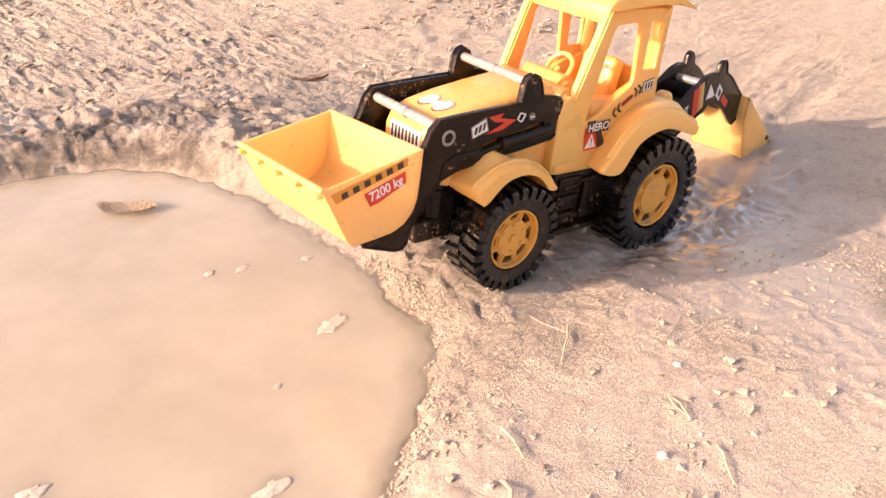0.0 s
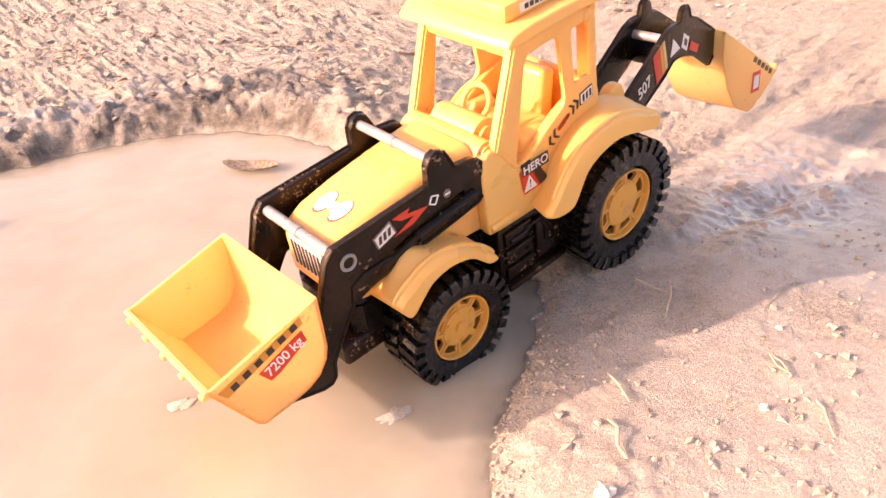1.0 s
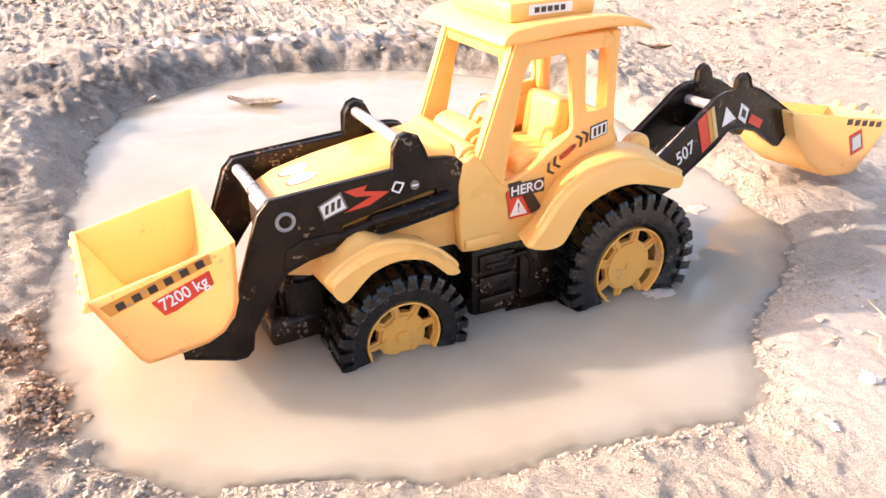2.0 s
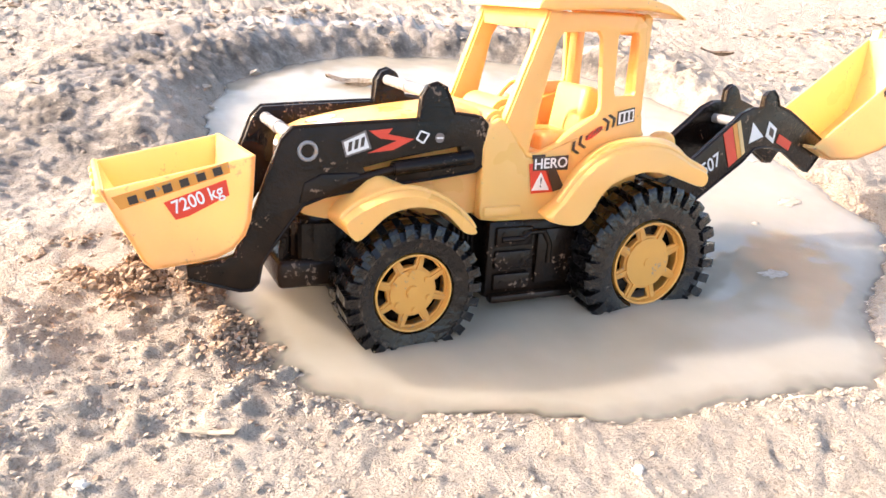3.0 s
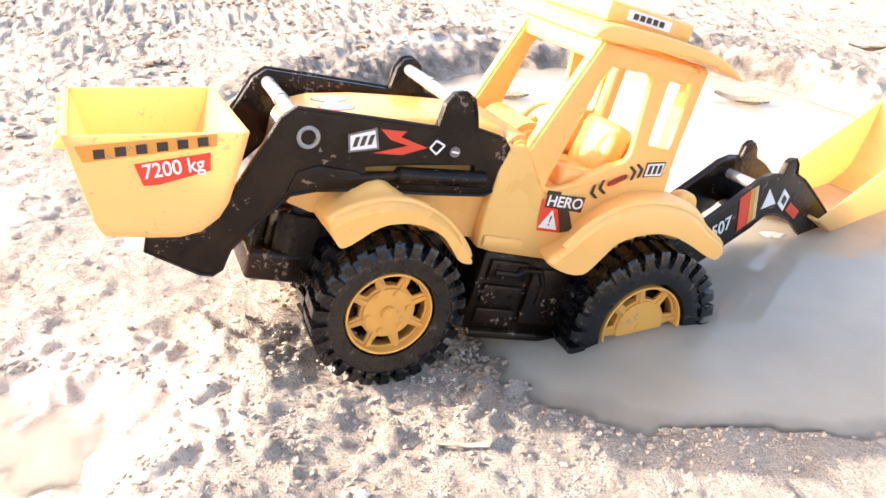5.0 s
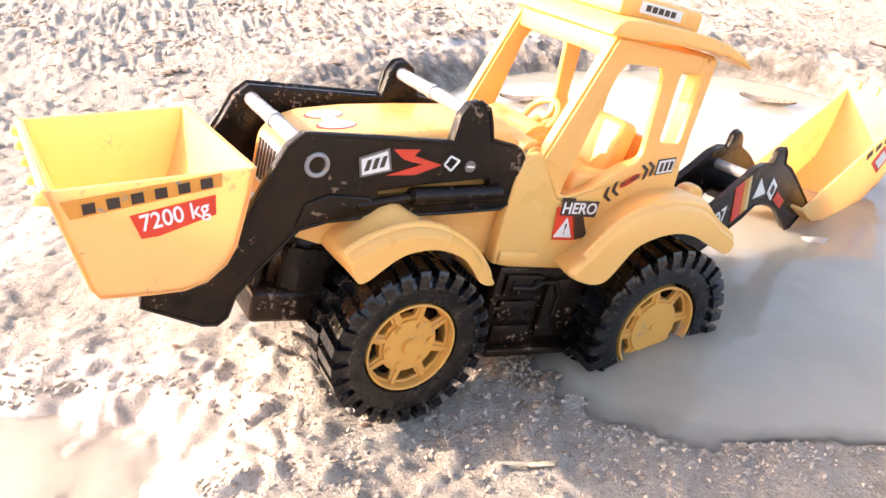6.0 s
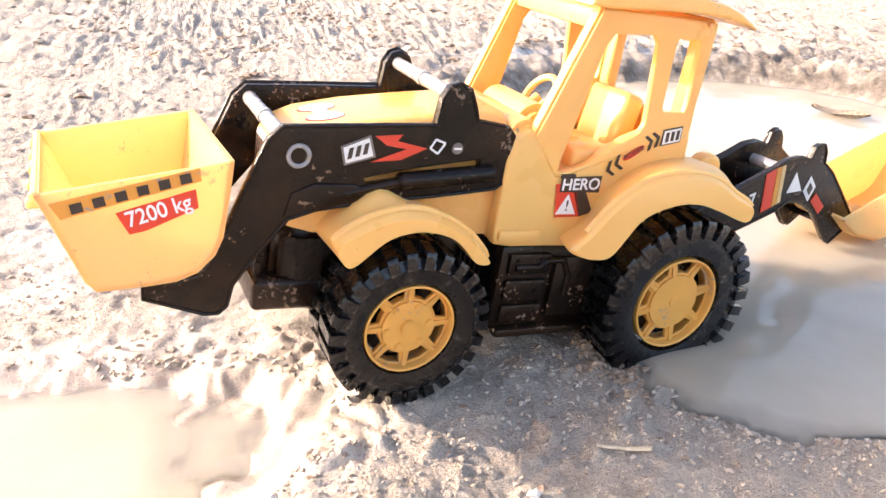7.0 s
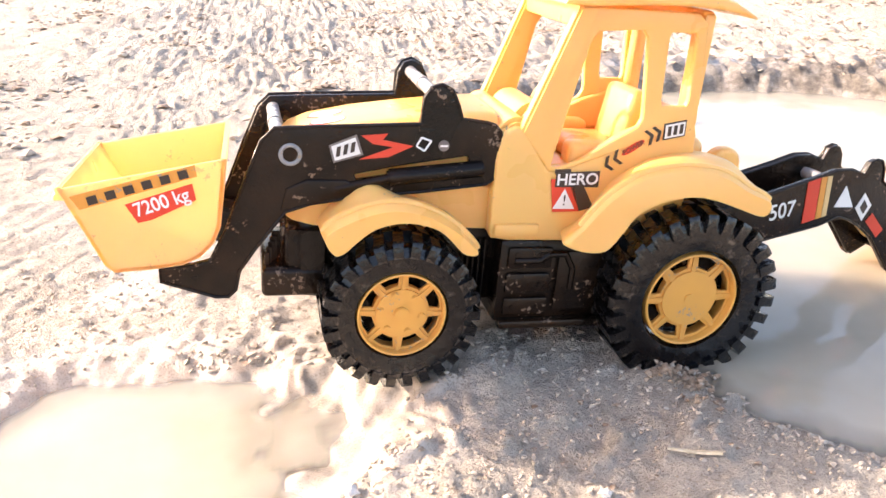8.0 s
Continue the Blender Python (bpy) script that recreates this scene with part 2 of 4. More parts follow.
def tube(path, r, closed=False, seg=8):
    """A round bead swept along points; its rings stand across the way."""
    pts = [Vector(p) for p in path]
    rings = []
    n = len(pts)
    for i, p in enumerate(pts):
        a = pts[i - 1] if i or closed else p
        b = pts[(i + 1) % n] if i + 1 < n or closed else p
        d = (b - a).normalized()
        u = d.cross(Vector((0, 1, 0))).normalized()
        v = d.cross(u)
        rings.append([p + r * (math.cos(k) * u + math.sin(k) * v) for k in [2 * math.pi * j / seg for j in range(seg)]])
    return loft(rings + rings[:1], caps=False) if closed else loft(rings)


# ---- the ground: one sheet to the horizon, with two puddles dug into it ----
POND = [(-318, -140), (-310, -66), (-292, -3), (-258, 32), (-222, 60), (-180, 84), (-160, 116), (-134, 135), (-104, 128),
        (-46, 121), (-8, 117), (46, 108), (86, 88), (112, 60), (120, 20), (121, -30), (118, -90), (116, -180), (106, -260), (94, -320), (60, -385),
        (-10, -436), (-80, -450), (-150, -438), (-212, -420), (-272, -378), (-304, -318), (-312, -260), (-317, -200)]
POOL = [(276, 34), (292, 12), (318, 0), (330, -8), (352, -3), (395, -18), (430, -12), (450, 24), (450, 90), (430, 150), (350, 150), (312, 92), (284, 62)]


def away(px, py, outline):
    """Signed distance to an outline given in mm, below zero inside."""
    pts = np.array(outline) / 1000.0
    best = np.full(px.shape, 1e9)
    inside = np.zeros(px.shape, bool)
    for (ax, ay), (bx, by) in zip(pts, np.roll(pts, -1, 0)):
        ex, ey = bx - ax, by - ay
        k = np.clip(((px - ax) * ex + (py - ay) * ey) / (ex * ex + ey * ey), 0, 1)
        best = np.minimum(best, np.hypot(px - ax - k * ex, py - ay - k * ey))
        cross = (ay > py) != (by > py)
        with np.errstate(divide="ignore", invalid="ignore"):
            inside ^= cross & (px < (bx - ax) * (py - ay) / (by - ay) + ax)
    return np.where(inside, -best, best)


def lattice(px, py, cell, seed):
    """Smooth value noise in -1..1."""
    table = np.random.RandomState(seed).rand(256, 256) * 2 - 1
    u, v = px / cell + 1000.3 * (seed % 7), py / cell + 777.7
    i, j = np.floor(u).astype(int), np.floor(v).astype(int)
    a, b = u - i, v - j
    a, b = a * a * (3 - 2 * a), b * b * (3 - 2 * b)
    g = lambda p, q: table[p % 256, q % 256]
    return (g(i, j) * (1 - a) + g(i + 1, j) * a) * (1 - b) + (g(i, j + 1) * (1 - a) + g(i + 1, j + 1) * a) * b


def smooth(a, b, v):
    k = np.clip((v - a) / (b - a), 0, 1)
    return k * k * (3 - 2 * k)


def bell(px, py, cx, cy, rx, ry, turn=0.0):
    c, s = math.cos(turn), math.sin(turn)
    u, v = (px - cx) * c + (py - cy) * s, -(px - cx) * s + (py - cy) * c
    return np.exp(-(u / rx) ** 2 - (v / ry) ** 2)


def terrain(px, py):
    """Height of the mud, its wetness, its brown clods and its darkening by damp and painted shade."""
    px, py = np.asarray(px, float), np.asarray(py, float)
    warp = 0.006 * lattice(px, py, 0.05, 11) + 0.0035 * lattice(px, py, 0.017, 12) + 0.002 * lattice(px, py, 0.007, 13)
    d1, d2 = away(px, py, POND) + warp, away(px, py, POOL) + warp
    # lumps and pits lie unevenly: their pattern is bent
    ox, oy = px, py
    px = ox + 0.007 * lattice(ox, oy, 0.022, 90) + 0.003 * lattice(ox, oy, 0.008, 91)
    py = oy + 0.007 * lattice(ox, oy, 0.024, 92) + 0.003 * lattice(ox, oy, 0.009, 93)
    fine = 0.0008 * lattice(px, py, 0.0032, 2) + 0.0011 * lattice(px, py, 0.0055, 3) + 0.0011 * lattice(px, py, 0.013, 4) + 0.0014 * lattice(px, py, 0.04, 5)
    far = smooth(0.30, 0.75, -py - 0.15 * px)
    smear = smooth(0.10, 0.2, -px) * smooth(0.05, 0.1, py) * (1 - smooth(0.55, 0.8, -px)) * (1 - smooth(0.2, 0.4, py))
    rough = (0.75 + 1.0 * far) * (1 - 0.6 * smear)
    h = 0.0065 + 0.0035 * (1 - smooth(0.04, 0.10, np.minimum(d1, d2))) + 0.003 * smooth(0, 0.09, d1) + fine * rough + 0.003 * lattice(px, py, 0.16, 6) * (0.4 + far)
    # crumbs: sharp little lumps, thick on the trodden field behind and on the banks
    crumb = np.maximum(0, lattice(px, py, 0.0052, 8)) ** 1.5 * 0.0035 + np.maximum(0, lattice(px, py, 0.011, 9) - 0.2) ** 1.5 * 0.005
    patchy = smooth(-0.2, 0.5, lattice(px, py, 0.11, 10))
    h += crumb * (0.3 + 0.8 * patchy + 0.7 * far) * (1 - 0.6 * smear) * smooth(-0.01, 0.03, d1)
    px, py = ox, oy
    # the high, broken bank round the far side of the pond
    bank = smooth(0.0, 0.05, d1) * (1 - smooth(0.10, 0.24, d1)) * smooth(0.16, 0.30, -py)
    h += bank * (0.016 + 0.005 * lattice(px, py, 0.05, 21) + 0.004 * lattice(px, py, 0.012, 22) + 0.003 * np.abs(lattice(px, py, 0.007, 23)))
    # the sandy hump the front wheels climb, and trodden clods before it
    h += 0.004 * bell(px, py, 0.262, 0.045, 0.045, 0.07) + 0.004 * bell(px, py, 0.2, 0.12, 0.1, 0.05)
    clods = np.maximum(bell(px, py, 0.178, -0.035, 0.05, 0.028, -0.7), 0.8 * bell(px, py, 0.135, 0.035, 0.022, 0.04, 0.5))
    clods = clods * smooth(-0.35, 0.3, lattice(px, py, 0.012, 31))
    h += clods * (0.004 + 0.004 * lattice(px, py, 0.009, 32))
    # trodden lumps and pits of mud beyond the pond
    bx, by = px + 0.008 * lattice(px, py, 0.02, 94), py + 0.008 * lattice(px, py, 0.023, 95)
    trod = smooth(0.09, 0.17, px) * (1 - smooth(0.7, 1.2, px)) * (1 - smooth(0.5, 0.9, -py)) * smooth(-0.10, -0.02, 0.03 - py + 0.25 * (px - 0.2)) * (1 - 0.6 * far)
    lump = np.maximum(0, 1 - np.abs(lattice(bx, by, 0.026, 71)) * 1.6)
    h += 0.45 * trod * (0.003 * lump * np.abs(lattice(bx, by, 0.05, 72)) + 0.0012 * lattice(bx, by, 0.011, 73) + 0.0016 * np.abs(lattice(bx, by, 0.007, 74)))
    # streaks smeared into the near bank by wheels
    h += smear * 0.0009 * lattice(px * 0.35 + py * 0.9, py * 0.35 - px * 0.9, 0.012, 75) * smooth(-0.2, 0.5, lattice(px, py, 0.07, 76))
    # footprint hollows on the far side of the hump
    for cx, cy, r in ((0.272, -0.018, 0.013), (0.262, 0.0, 0.009), (0.31, -0.05, 0.016), (0.35, -0.10, 0.02), (0.25, -0.08, 0.018), (0.40, -0.2, 0.03), (0.22, -0.15, 0.02)):
        h += -0.003 * bell(px, py, cx, cy, r, r * 1.4, 0.6) + 0.002 * bell(px, py, cx - r * 1.5, cy + r * 0.4, r * 0.5, r * 1.4, 0.6)
    # long wheel ruts behind the toy
    for cy in (-0.055, 0.035):
        rut = np.exp(-((py - cy - 0.12 * (px + 0.42)) / 0.013) ** 2) * smooth(0.33, 0.40, -px) * (1 - smooth(0.8, 1.1, -px))
        h -= rut * 0.006
    h -= 0.006 * bell(px, py, -0.52, 0.03, 0.07, 0.07)
    h -= 0.004 * bell(px, py, 0.108, 0.05, 0.03, 0.03)
    # the crumbling mound between the wheels at the end
    h += bell(px, py, 0.232, 0.01, 0.02, 0.032, 0.2) * (0.0055 + 0.003 * lattice(px, py, 0.009, 33) + 0.0015 * lattice(px, py, 0.004, 34))
    h -= 0.006 * bell(px, py, 0.125, -0.015, 0.04, 0.08)
    # the bank falls away behind the toy's starting place
    h -= 0.03 * smooth(0.36, 0.64, -px) * (1 - smooth(1.0, 2.0, -px)) * (1 - smooth(0.3, 1.1, np.abs(py)))
    # pond and pool
    floor1 = -0.036 + 0.002 * lattice(px, py, 0.05, 41)
    k1 = smooth(-0.075, 0.032, d1)
    h = floor1 * (1 - k1) + h * k1
    k2 = smooth(-0.03, 0.02, d2)
    silted = 1 - smooth(0.325, 0.36, px)
    floor2 = -0.003 + silted * (0.0072 + 0.0042 * lattice(px, py, 0.016, 42) + 0.0016 * lattice(px, py, 0.006, 43))
    h = floor2 * (1 - k2) + h * k2
    wet = 0.8 * np.clip(1 - smooth(-0.006, 0.012 + 0.012 * lattice(px, py, 0.04, 51), d1), 0, 1)
    wet = np.maximum(wet, 0.85 * (1 - smooth(0.0, 0.05, d2)))
    wet = np.maximum(wet, np.clip(1.35 * bell(px, py, -0.54, 0.02, 0.14, 0.085, 0.25), 0, 1))
    wet = np.maximum(wet, 0.55 * bell(px, py, 0.40, -0.13, 0.16, 0.09, 0.3) * smooth(-0.5, 0.4, lattice(px, py, 0.05, 52)))
    # damp far bank, with the shade on its near face put into the colour
    damp_shade = np.maximum(smooth(-0.01, 0.02, d1) * (1 - smooth(0.11, 0.2, d1 + 0.05 * lattice(px, py, 0.08, 55))) * smooth(0.14, 0.24, -py + 0.3 * px), 0.8 * bell(px, py, 0.27, -0.21, 0.09, 0.12))
    damp_shade = damp_shade * smooth(-0.75, 0.1, lattice(px, py, 0.045, 56)) * smooth(-0.52, -0.34, px)
    # wet mud at the start, darkened to deepen the toy's shadow there
    damp_shade = np.maximum(damp_shade, 0.75 * bell(px, py, -0.47, 0.0, 0.15, 0.075, 0.2) * smooth(-0.9, 0.3, lattice(px, py, 0.03, 57)))
    # more damp and painted shade on the bank beyond the pond
    damp_shade = np.maximum(damp_shade, 0.95 * bell(px, py, 0.11, -0.41, 0.13, 0.13) * smooth(-0.8, 0.2, lattice(px, py, 0.05, 59)) * smooth(0.0, 0.03, d1))
    wet = np.maximum(wet, 0.6 * smear * smooth(-0.6, 0.3, lattice(px, py, 0.06, 58)))
    wet = np.maximum(wet, 0.25 * bank * smooth(-0.1, 0.5, lattice(px, py, 0.06, 53) + 0.5 - 4 * np.maximum(d1, 0)))
    wet = np.maximum(wet, 0.9 * np.maximum(0.25 * bell(px, py, 0.12, -0.43, 0.13, 0.08, 0.5), bell(px, py, -0.12, -0.53, 0.2, 0.05)) * smooth(-0.4, 0.3, lattice(px, py, 0.03, 54)))
    return h, np.clip(wet, 0, 1), np.clip(clods * 1.1, 0, 1), np.clip(damp_shade, 0, 1)


def axis_steps(lo, hi, step, grow, end):
    core = list(np.arange(lo, hi, step))
    up, s = [core[-1]], step
    while up[-1] < end:
        s *= grow
        up.append(up[-1] + s)
    down, s = [core[0]], step
    while down[-1] > -end:
        s *= grow
        down.append(down[-1] - s)
    return np.array(down[:0:-1] + core + up[1:])


def sheet(name, xs, ys, z, mats):
    nx, ny = len(xs), len(ys)
    gx, gy = np.meshgrid(xs, ys)
    co = np.stack([gx, gy, z], -1).reshape(-1, 3)
    i = (np.arange(ny - 1)[:, None] * nx + np.arange(nx - 1)).ravel()
    quads = np.stack([i, i + 1, i + nx + 1, i + nx], 1)
    me = bpy.data.meshes.new(name)
    me.from_pydata(co.tolist(), [], quads.tolist())
    me.materials.append(mats)
    me.polygons.foreach_set("use_smooth", np.ones(len(quads), bool))
    return me


xs = axis_steps(-0.60, 0.48, 0.0019, 1.04, 60.0)
ys = axis_steps(-0.34, 0.20, 0.0019, 1.03, 60.0)
gx, gy = np.meshgrid(xs, ys)
hz, wetness, brown, damp_shade = terrain(gx, gy)
fade = smooth(2.0, 6.0, np.hypot(gx, gy))
me = sheet("ground", xs, ys, hz * (1 - fade) + 0.01 * fade, EARTH)
att = me.color_attributes.new("wet", "FLOAT_COLOR", "POINT")
att.data.foreach_set("color", np.stack([wetness, brown, damp_shade, wetness * 0 + 1], -1).astype(np.float32).ravel())
tagged(new("ground", me), "pale crumbly silt ground, damp round the puddles", "ground", kind="structure")


def pond_water(name, outline, level, label, ripples):
    pts = np.array(outline) / 1000.0
    lo, hi = pts.min(0) - 0.04, pts.max(0) + 0.04
    wx, wy = np.arange(lo[0], hi[0], 0.003), np.arange(lo[1], hi[1], 0.003)
    px, py = np.meshgrid(wx, wy)
    z = level + 0.0003 * lattice(px, py, 0.03, 61) + 0.0002 * lattice(px, py, 0.012, 62)
    for cx, cy, w, a, reach in ripples:
        r = np.hypot(px - cx, py - cy)
        z += a * np.sin(r / w * 6.28) * np.exp(-r / reach)
    me = sheet(name, wx, wy, z, WATER)
    deep = np.clip((level - terrain(px, py)[0]) / 0.012, 0, 1)
    me.attributes.new("depth", "FLOAT", "POINT").data.foreach_set("value", deep.astype(np.float32).ravel())
    w = new(name, me)
    return tagged(w, label, "water", kind="structure")


pond_water("water_1", POND, 0.006, "still brown muddy puddle water with a pale sheen", [(0.06, 0.03, 0.05, 0.0005, 0.07), (-0.09, 0.05, 0.06, 0.0005, 0.08)])
pond_water("water_2", POOL, 0.007, "shallow muddy rainwater pool on the track", [])


# ---- the toy ----
def mirror(pts):
    return [(x, -y, z) for x, y, z in pts]


def flip(bm):
    """The same piece on the toy's other side."""
    for v in bm.verts:
        v.co.y = -v.co.y
    bmesh.ops.reverse_faces(bm, faces=bm.faces)
    return bm


def rounded_section(x, half, z0, z1, r, n=5):
    """A ring across the toy at x: flat foot, rounded shoulders."""
    pts = [(x, -half, z0), (x, half, z0)]
    pts += [(x, half - r + r * math.cos(a), z1 - r + r * math.sin(a)) for a in [math.pi / 2 * i / n for i in range(n + 1)]]
    pts += [(x, -half + r - r * math.sin(a), z1 - r + r * math.cos(a)) for a in [math.pi / 2 * i / n for i in range(n + 1)]]
    return pts


def hood(toy):
    bm = loft([rounded_section(117.5, 15, 74, 93, 7), rounded_section(117, 20, 71.5, 99, 8), rounded_section(113, 23, 69, 103, 9), rounded_section(104, 24.5, 67, 106.5, 9), rounded_section(85, 25, 66, 110.5, 9),
               rounded_section(60, 25.5, 66, 114, 9), rounded_section(38, 26, 66, 116.5, 9), rounded_section(27, 27, 66, 117, 9)])
    body = part("hood", bm, YELLOW, toy, "rounded yellow plastic bonnet")
    # printed double headlamp badge on the bonnet top, and the grille on its nose
    for y in (-6.5, 6.5):
        bm = bmesh.new()
        bmesh.ops.create_uvsphere(bm, u_segments=16, v_segments=8, radius=1)
        bm.transform(Matrix.Translation((97, y, 108.0)) @ Matrix.Rotation(radians(11), 4, "Y") @ Matrix.Diagonal((7.6, 4.9, 0.9, 1)))
        part("badge", bm, WHITE, body, "printed pale headlamp badge")
        bm = bmesh.new()
        bmesh.ops.create_uvsphere(bm, u_segments=16, v_segments=8, radius=1)
        bm.transform(Matrix.Translation((97, y, 107.75)) @ Matrix.Rotation(radians(11), 4, "Y") @ Matrix.Diagonal((8.5, 5.6, 0.9, 1)))
        part("badge_outline", bm, RED, body)
    part("badge_link", box(94, 100, -5, 5, 107.2, 108.6, 0.4, 1), WHITE, body)
    part("grille_panel", box(115.5, 118.4, -14.5, 14.5, 78, 97, 0.8), WHITE, body, "pale nose panel with dark grille slots")
    for i in range(8):
        y = -11.5 + i * 3.3
        part("grille_slot", box(118.0, 119.0, y - 0.75, y + 0.75, 80, 95, 0.2, 1), DARK, body, smooth=False)
    return body


def shell(toy):
    """The moulded yellow body under the cab, with its cowl, and the rear block between the fenders."""
    lower = loft([[(28, s, z) for s, z in ring] for ring in [[(-33, 64), (33, 64), (33, 104), (28, 112), (-28, 112), (-33, 104)]]]
                 + [[(x, s, z) for s, z in [(-34, 63.5), (34, 63.5), (34, zt - 6), (30, zt), (-30, zt), (-34, zt - 6)]] for x, zt in ((24, 114), (17, 114), (10, 104), (4, 96.5), (-8, 97))])
    bmesh.ops.bevel(lower, geom=[e for e in lower.edges if e.calc_face_angle(0) > 0.5], offset=1.6, segments=2, affect="EDGES")
    side = soft([(-7, 62.5), (27, 63), (29, 68), (29, 108), (22, 114), (17.5, 113), (9, 103), (4.5, 95.5), (-9, 98), (-25, 110.5), (-40, 117), (-57, 121), (-62, 118), (-64, 96), (-62, 64), (-30, 62)], 2, 0.22)
    for y0, y1 in ((28, 34.3), (-34.3, -28)):
        join(lower, plate([side], y0, y1, 1.2))
    join(lower, box(-66, 0, -30, 30, 60, 92, 3))
    join(lower, box(-78, -58, -22, 22, 66, 108, 7, 4))
    # cowl roll in front of the windscreen and the step moulding on the flank
    join(lower, rod((20, -31, 110), (20, 31, 110), 7, 20, 2))
    join(lower, box(6, 27, 33, 36.2, 65.5, 71, 1.5))
    ob = part("body_shell", lower, YELLOW, toy, "glossy yellow plastic body moulding")
    # stickers on the flank
    y = 34.85
    decal("warning_sticker", [(3.5, 91.5), (-6, 92.5), (-11.5, 77), (1.0, 76.6)], y, RED, ob, "red warning sticker")
    decal("sticker_band", [(-4, 92), (-10, 92), (-18, 79), (-11.5, 77)], y, DARK, ob)
    decal("sticker_band", [(2.2, 96.0), (-5, 96.2), (-5.5, 94), (2.0, 94)], y, DARK, ob)
    decal("title_backing", [(1.6, 94.6), (-18.6, 95.6), (-18.8, 88.2), (1.4, 88.2)], y + 0.3, DARK, ob)
    lettering("HERO", -8.6, 91.6, y + 0.7, 7.2, 2, WHITE, ob, "white block lettering", 1.02, 0.12)
    decal("warning_triangle", [(-3.4, 87.3), (-9.0, 78.2), (1.2, 78.2)], y + 0.35, WHITE, ob, "white warning triangle")
    lettering("!", -3.7, 82, y + 0.75, 7.0, 0, DARK, ob)
    for cx, cz, s in ((-21.5, 98.4, 1), (-25.2, 101.2, 1), (-40.2, 111.6, -1), (-43.6, 113.3, -1)):
        a = 0.62
        pts = []
        for u, v in ((-1.4 * s, 0), (1.0 * s, 3.6), (2.6 * s, 3.6), (0.4 * s, 0), (2.6 * s, -3.6), (1.0 * s, -3.6)):
            u = -u
            pts.append((cx + u * math.cos(a) + v * math.sin(a) * 0.75, cz - u * math.sin(a) * 0.8 + v * math.cos(a) * 1.05))
        decal("chevron", pts, y, DARK, ob, "dark printed chevron")
    oval = [(-32.6 + 5.6 * math.cos(k) * 0.86 - 1.6 * math.sin(k) * 0.4, 106.3 - 5.6 * math.cos(k) * -0.5 * -1 + 2.2 * math.sin(k)) for k in [2 * math.pi * i / 20 for i in range(20)]]
    decal("emblem", oval, y, RED, ob, "small red oval emblem")
    lettering("POWER", -32.6, 106.3, y + 0.4, 3.0, 30, DARK, ob, "", 1.0, 0.05)
    maker_mark(ob, -51, 114.6, y, 10.5, 7.2, 12)
    return ob


def maker_mark(parent, x, z, y, w, h, angle):
    """A white badge with a dark edge and three plain dark bars."""
    a = radians(angle)

    def at(u, v):
        return (x - u * math.cos(a) + v * math.sin(a) * 0.25, z + u * math.sin(a) + v)

    decal("badge_edge", [at(-w / 2, h / 2), at(w / 2, h / 2), at(w / 2, -h / 2), at(-w / 2, -h / 2)], y, DARK, parent)
    decal("badge", [at(-w / 2 + 0.6, h / 2 - 0.6), at(w / 2 - 0.6, h / 2 - 0.6), at(w / 2 - 0.6, -h / 2 + 0.6), at(-w / 2 + 0.6, -h / 2 + 0.6)], y + 0.3, WHITE, parent, "white printed badge")
    for k in (-1, 0, 1):
        u = k * w * 0.27
        decal("badge_bar", [at(u - w * 0.07, h * 0.3), at(u + w * 0.08, h * 0.3), at(u + w * 0.08, -h * 0.28), at(u - w * 0.07, -h * 0.28)], y + 0.55, DARK, parent)


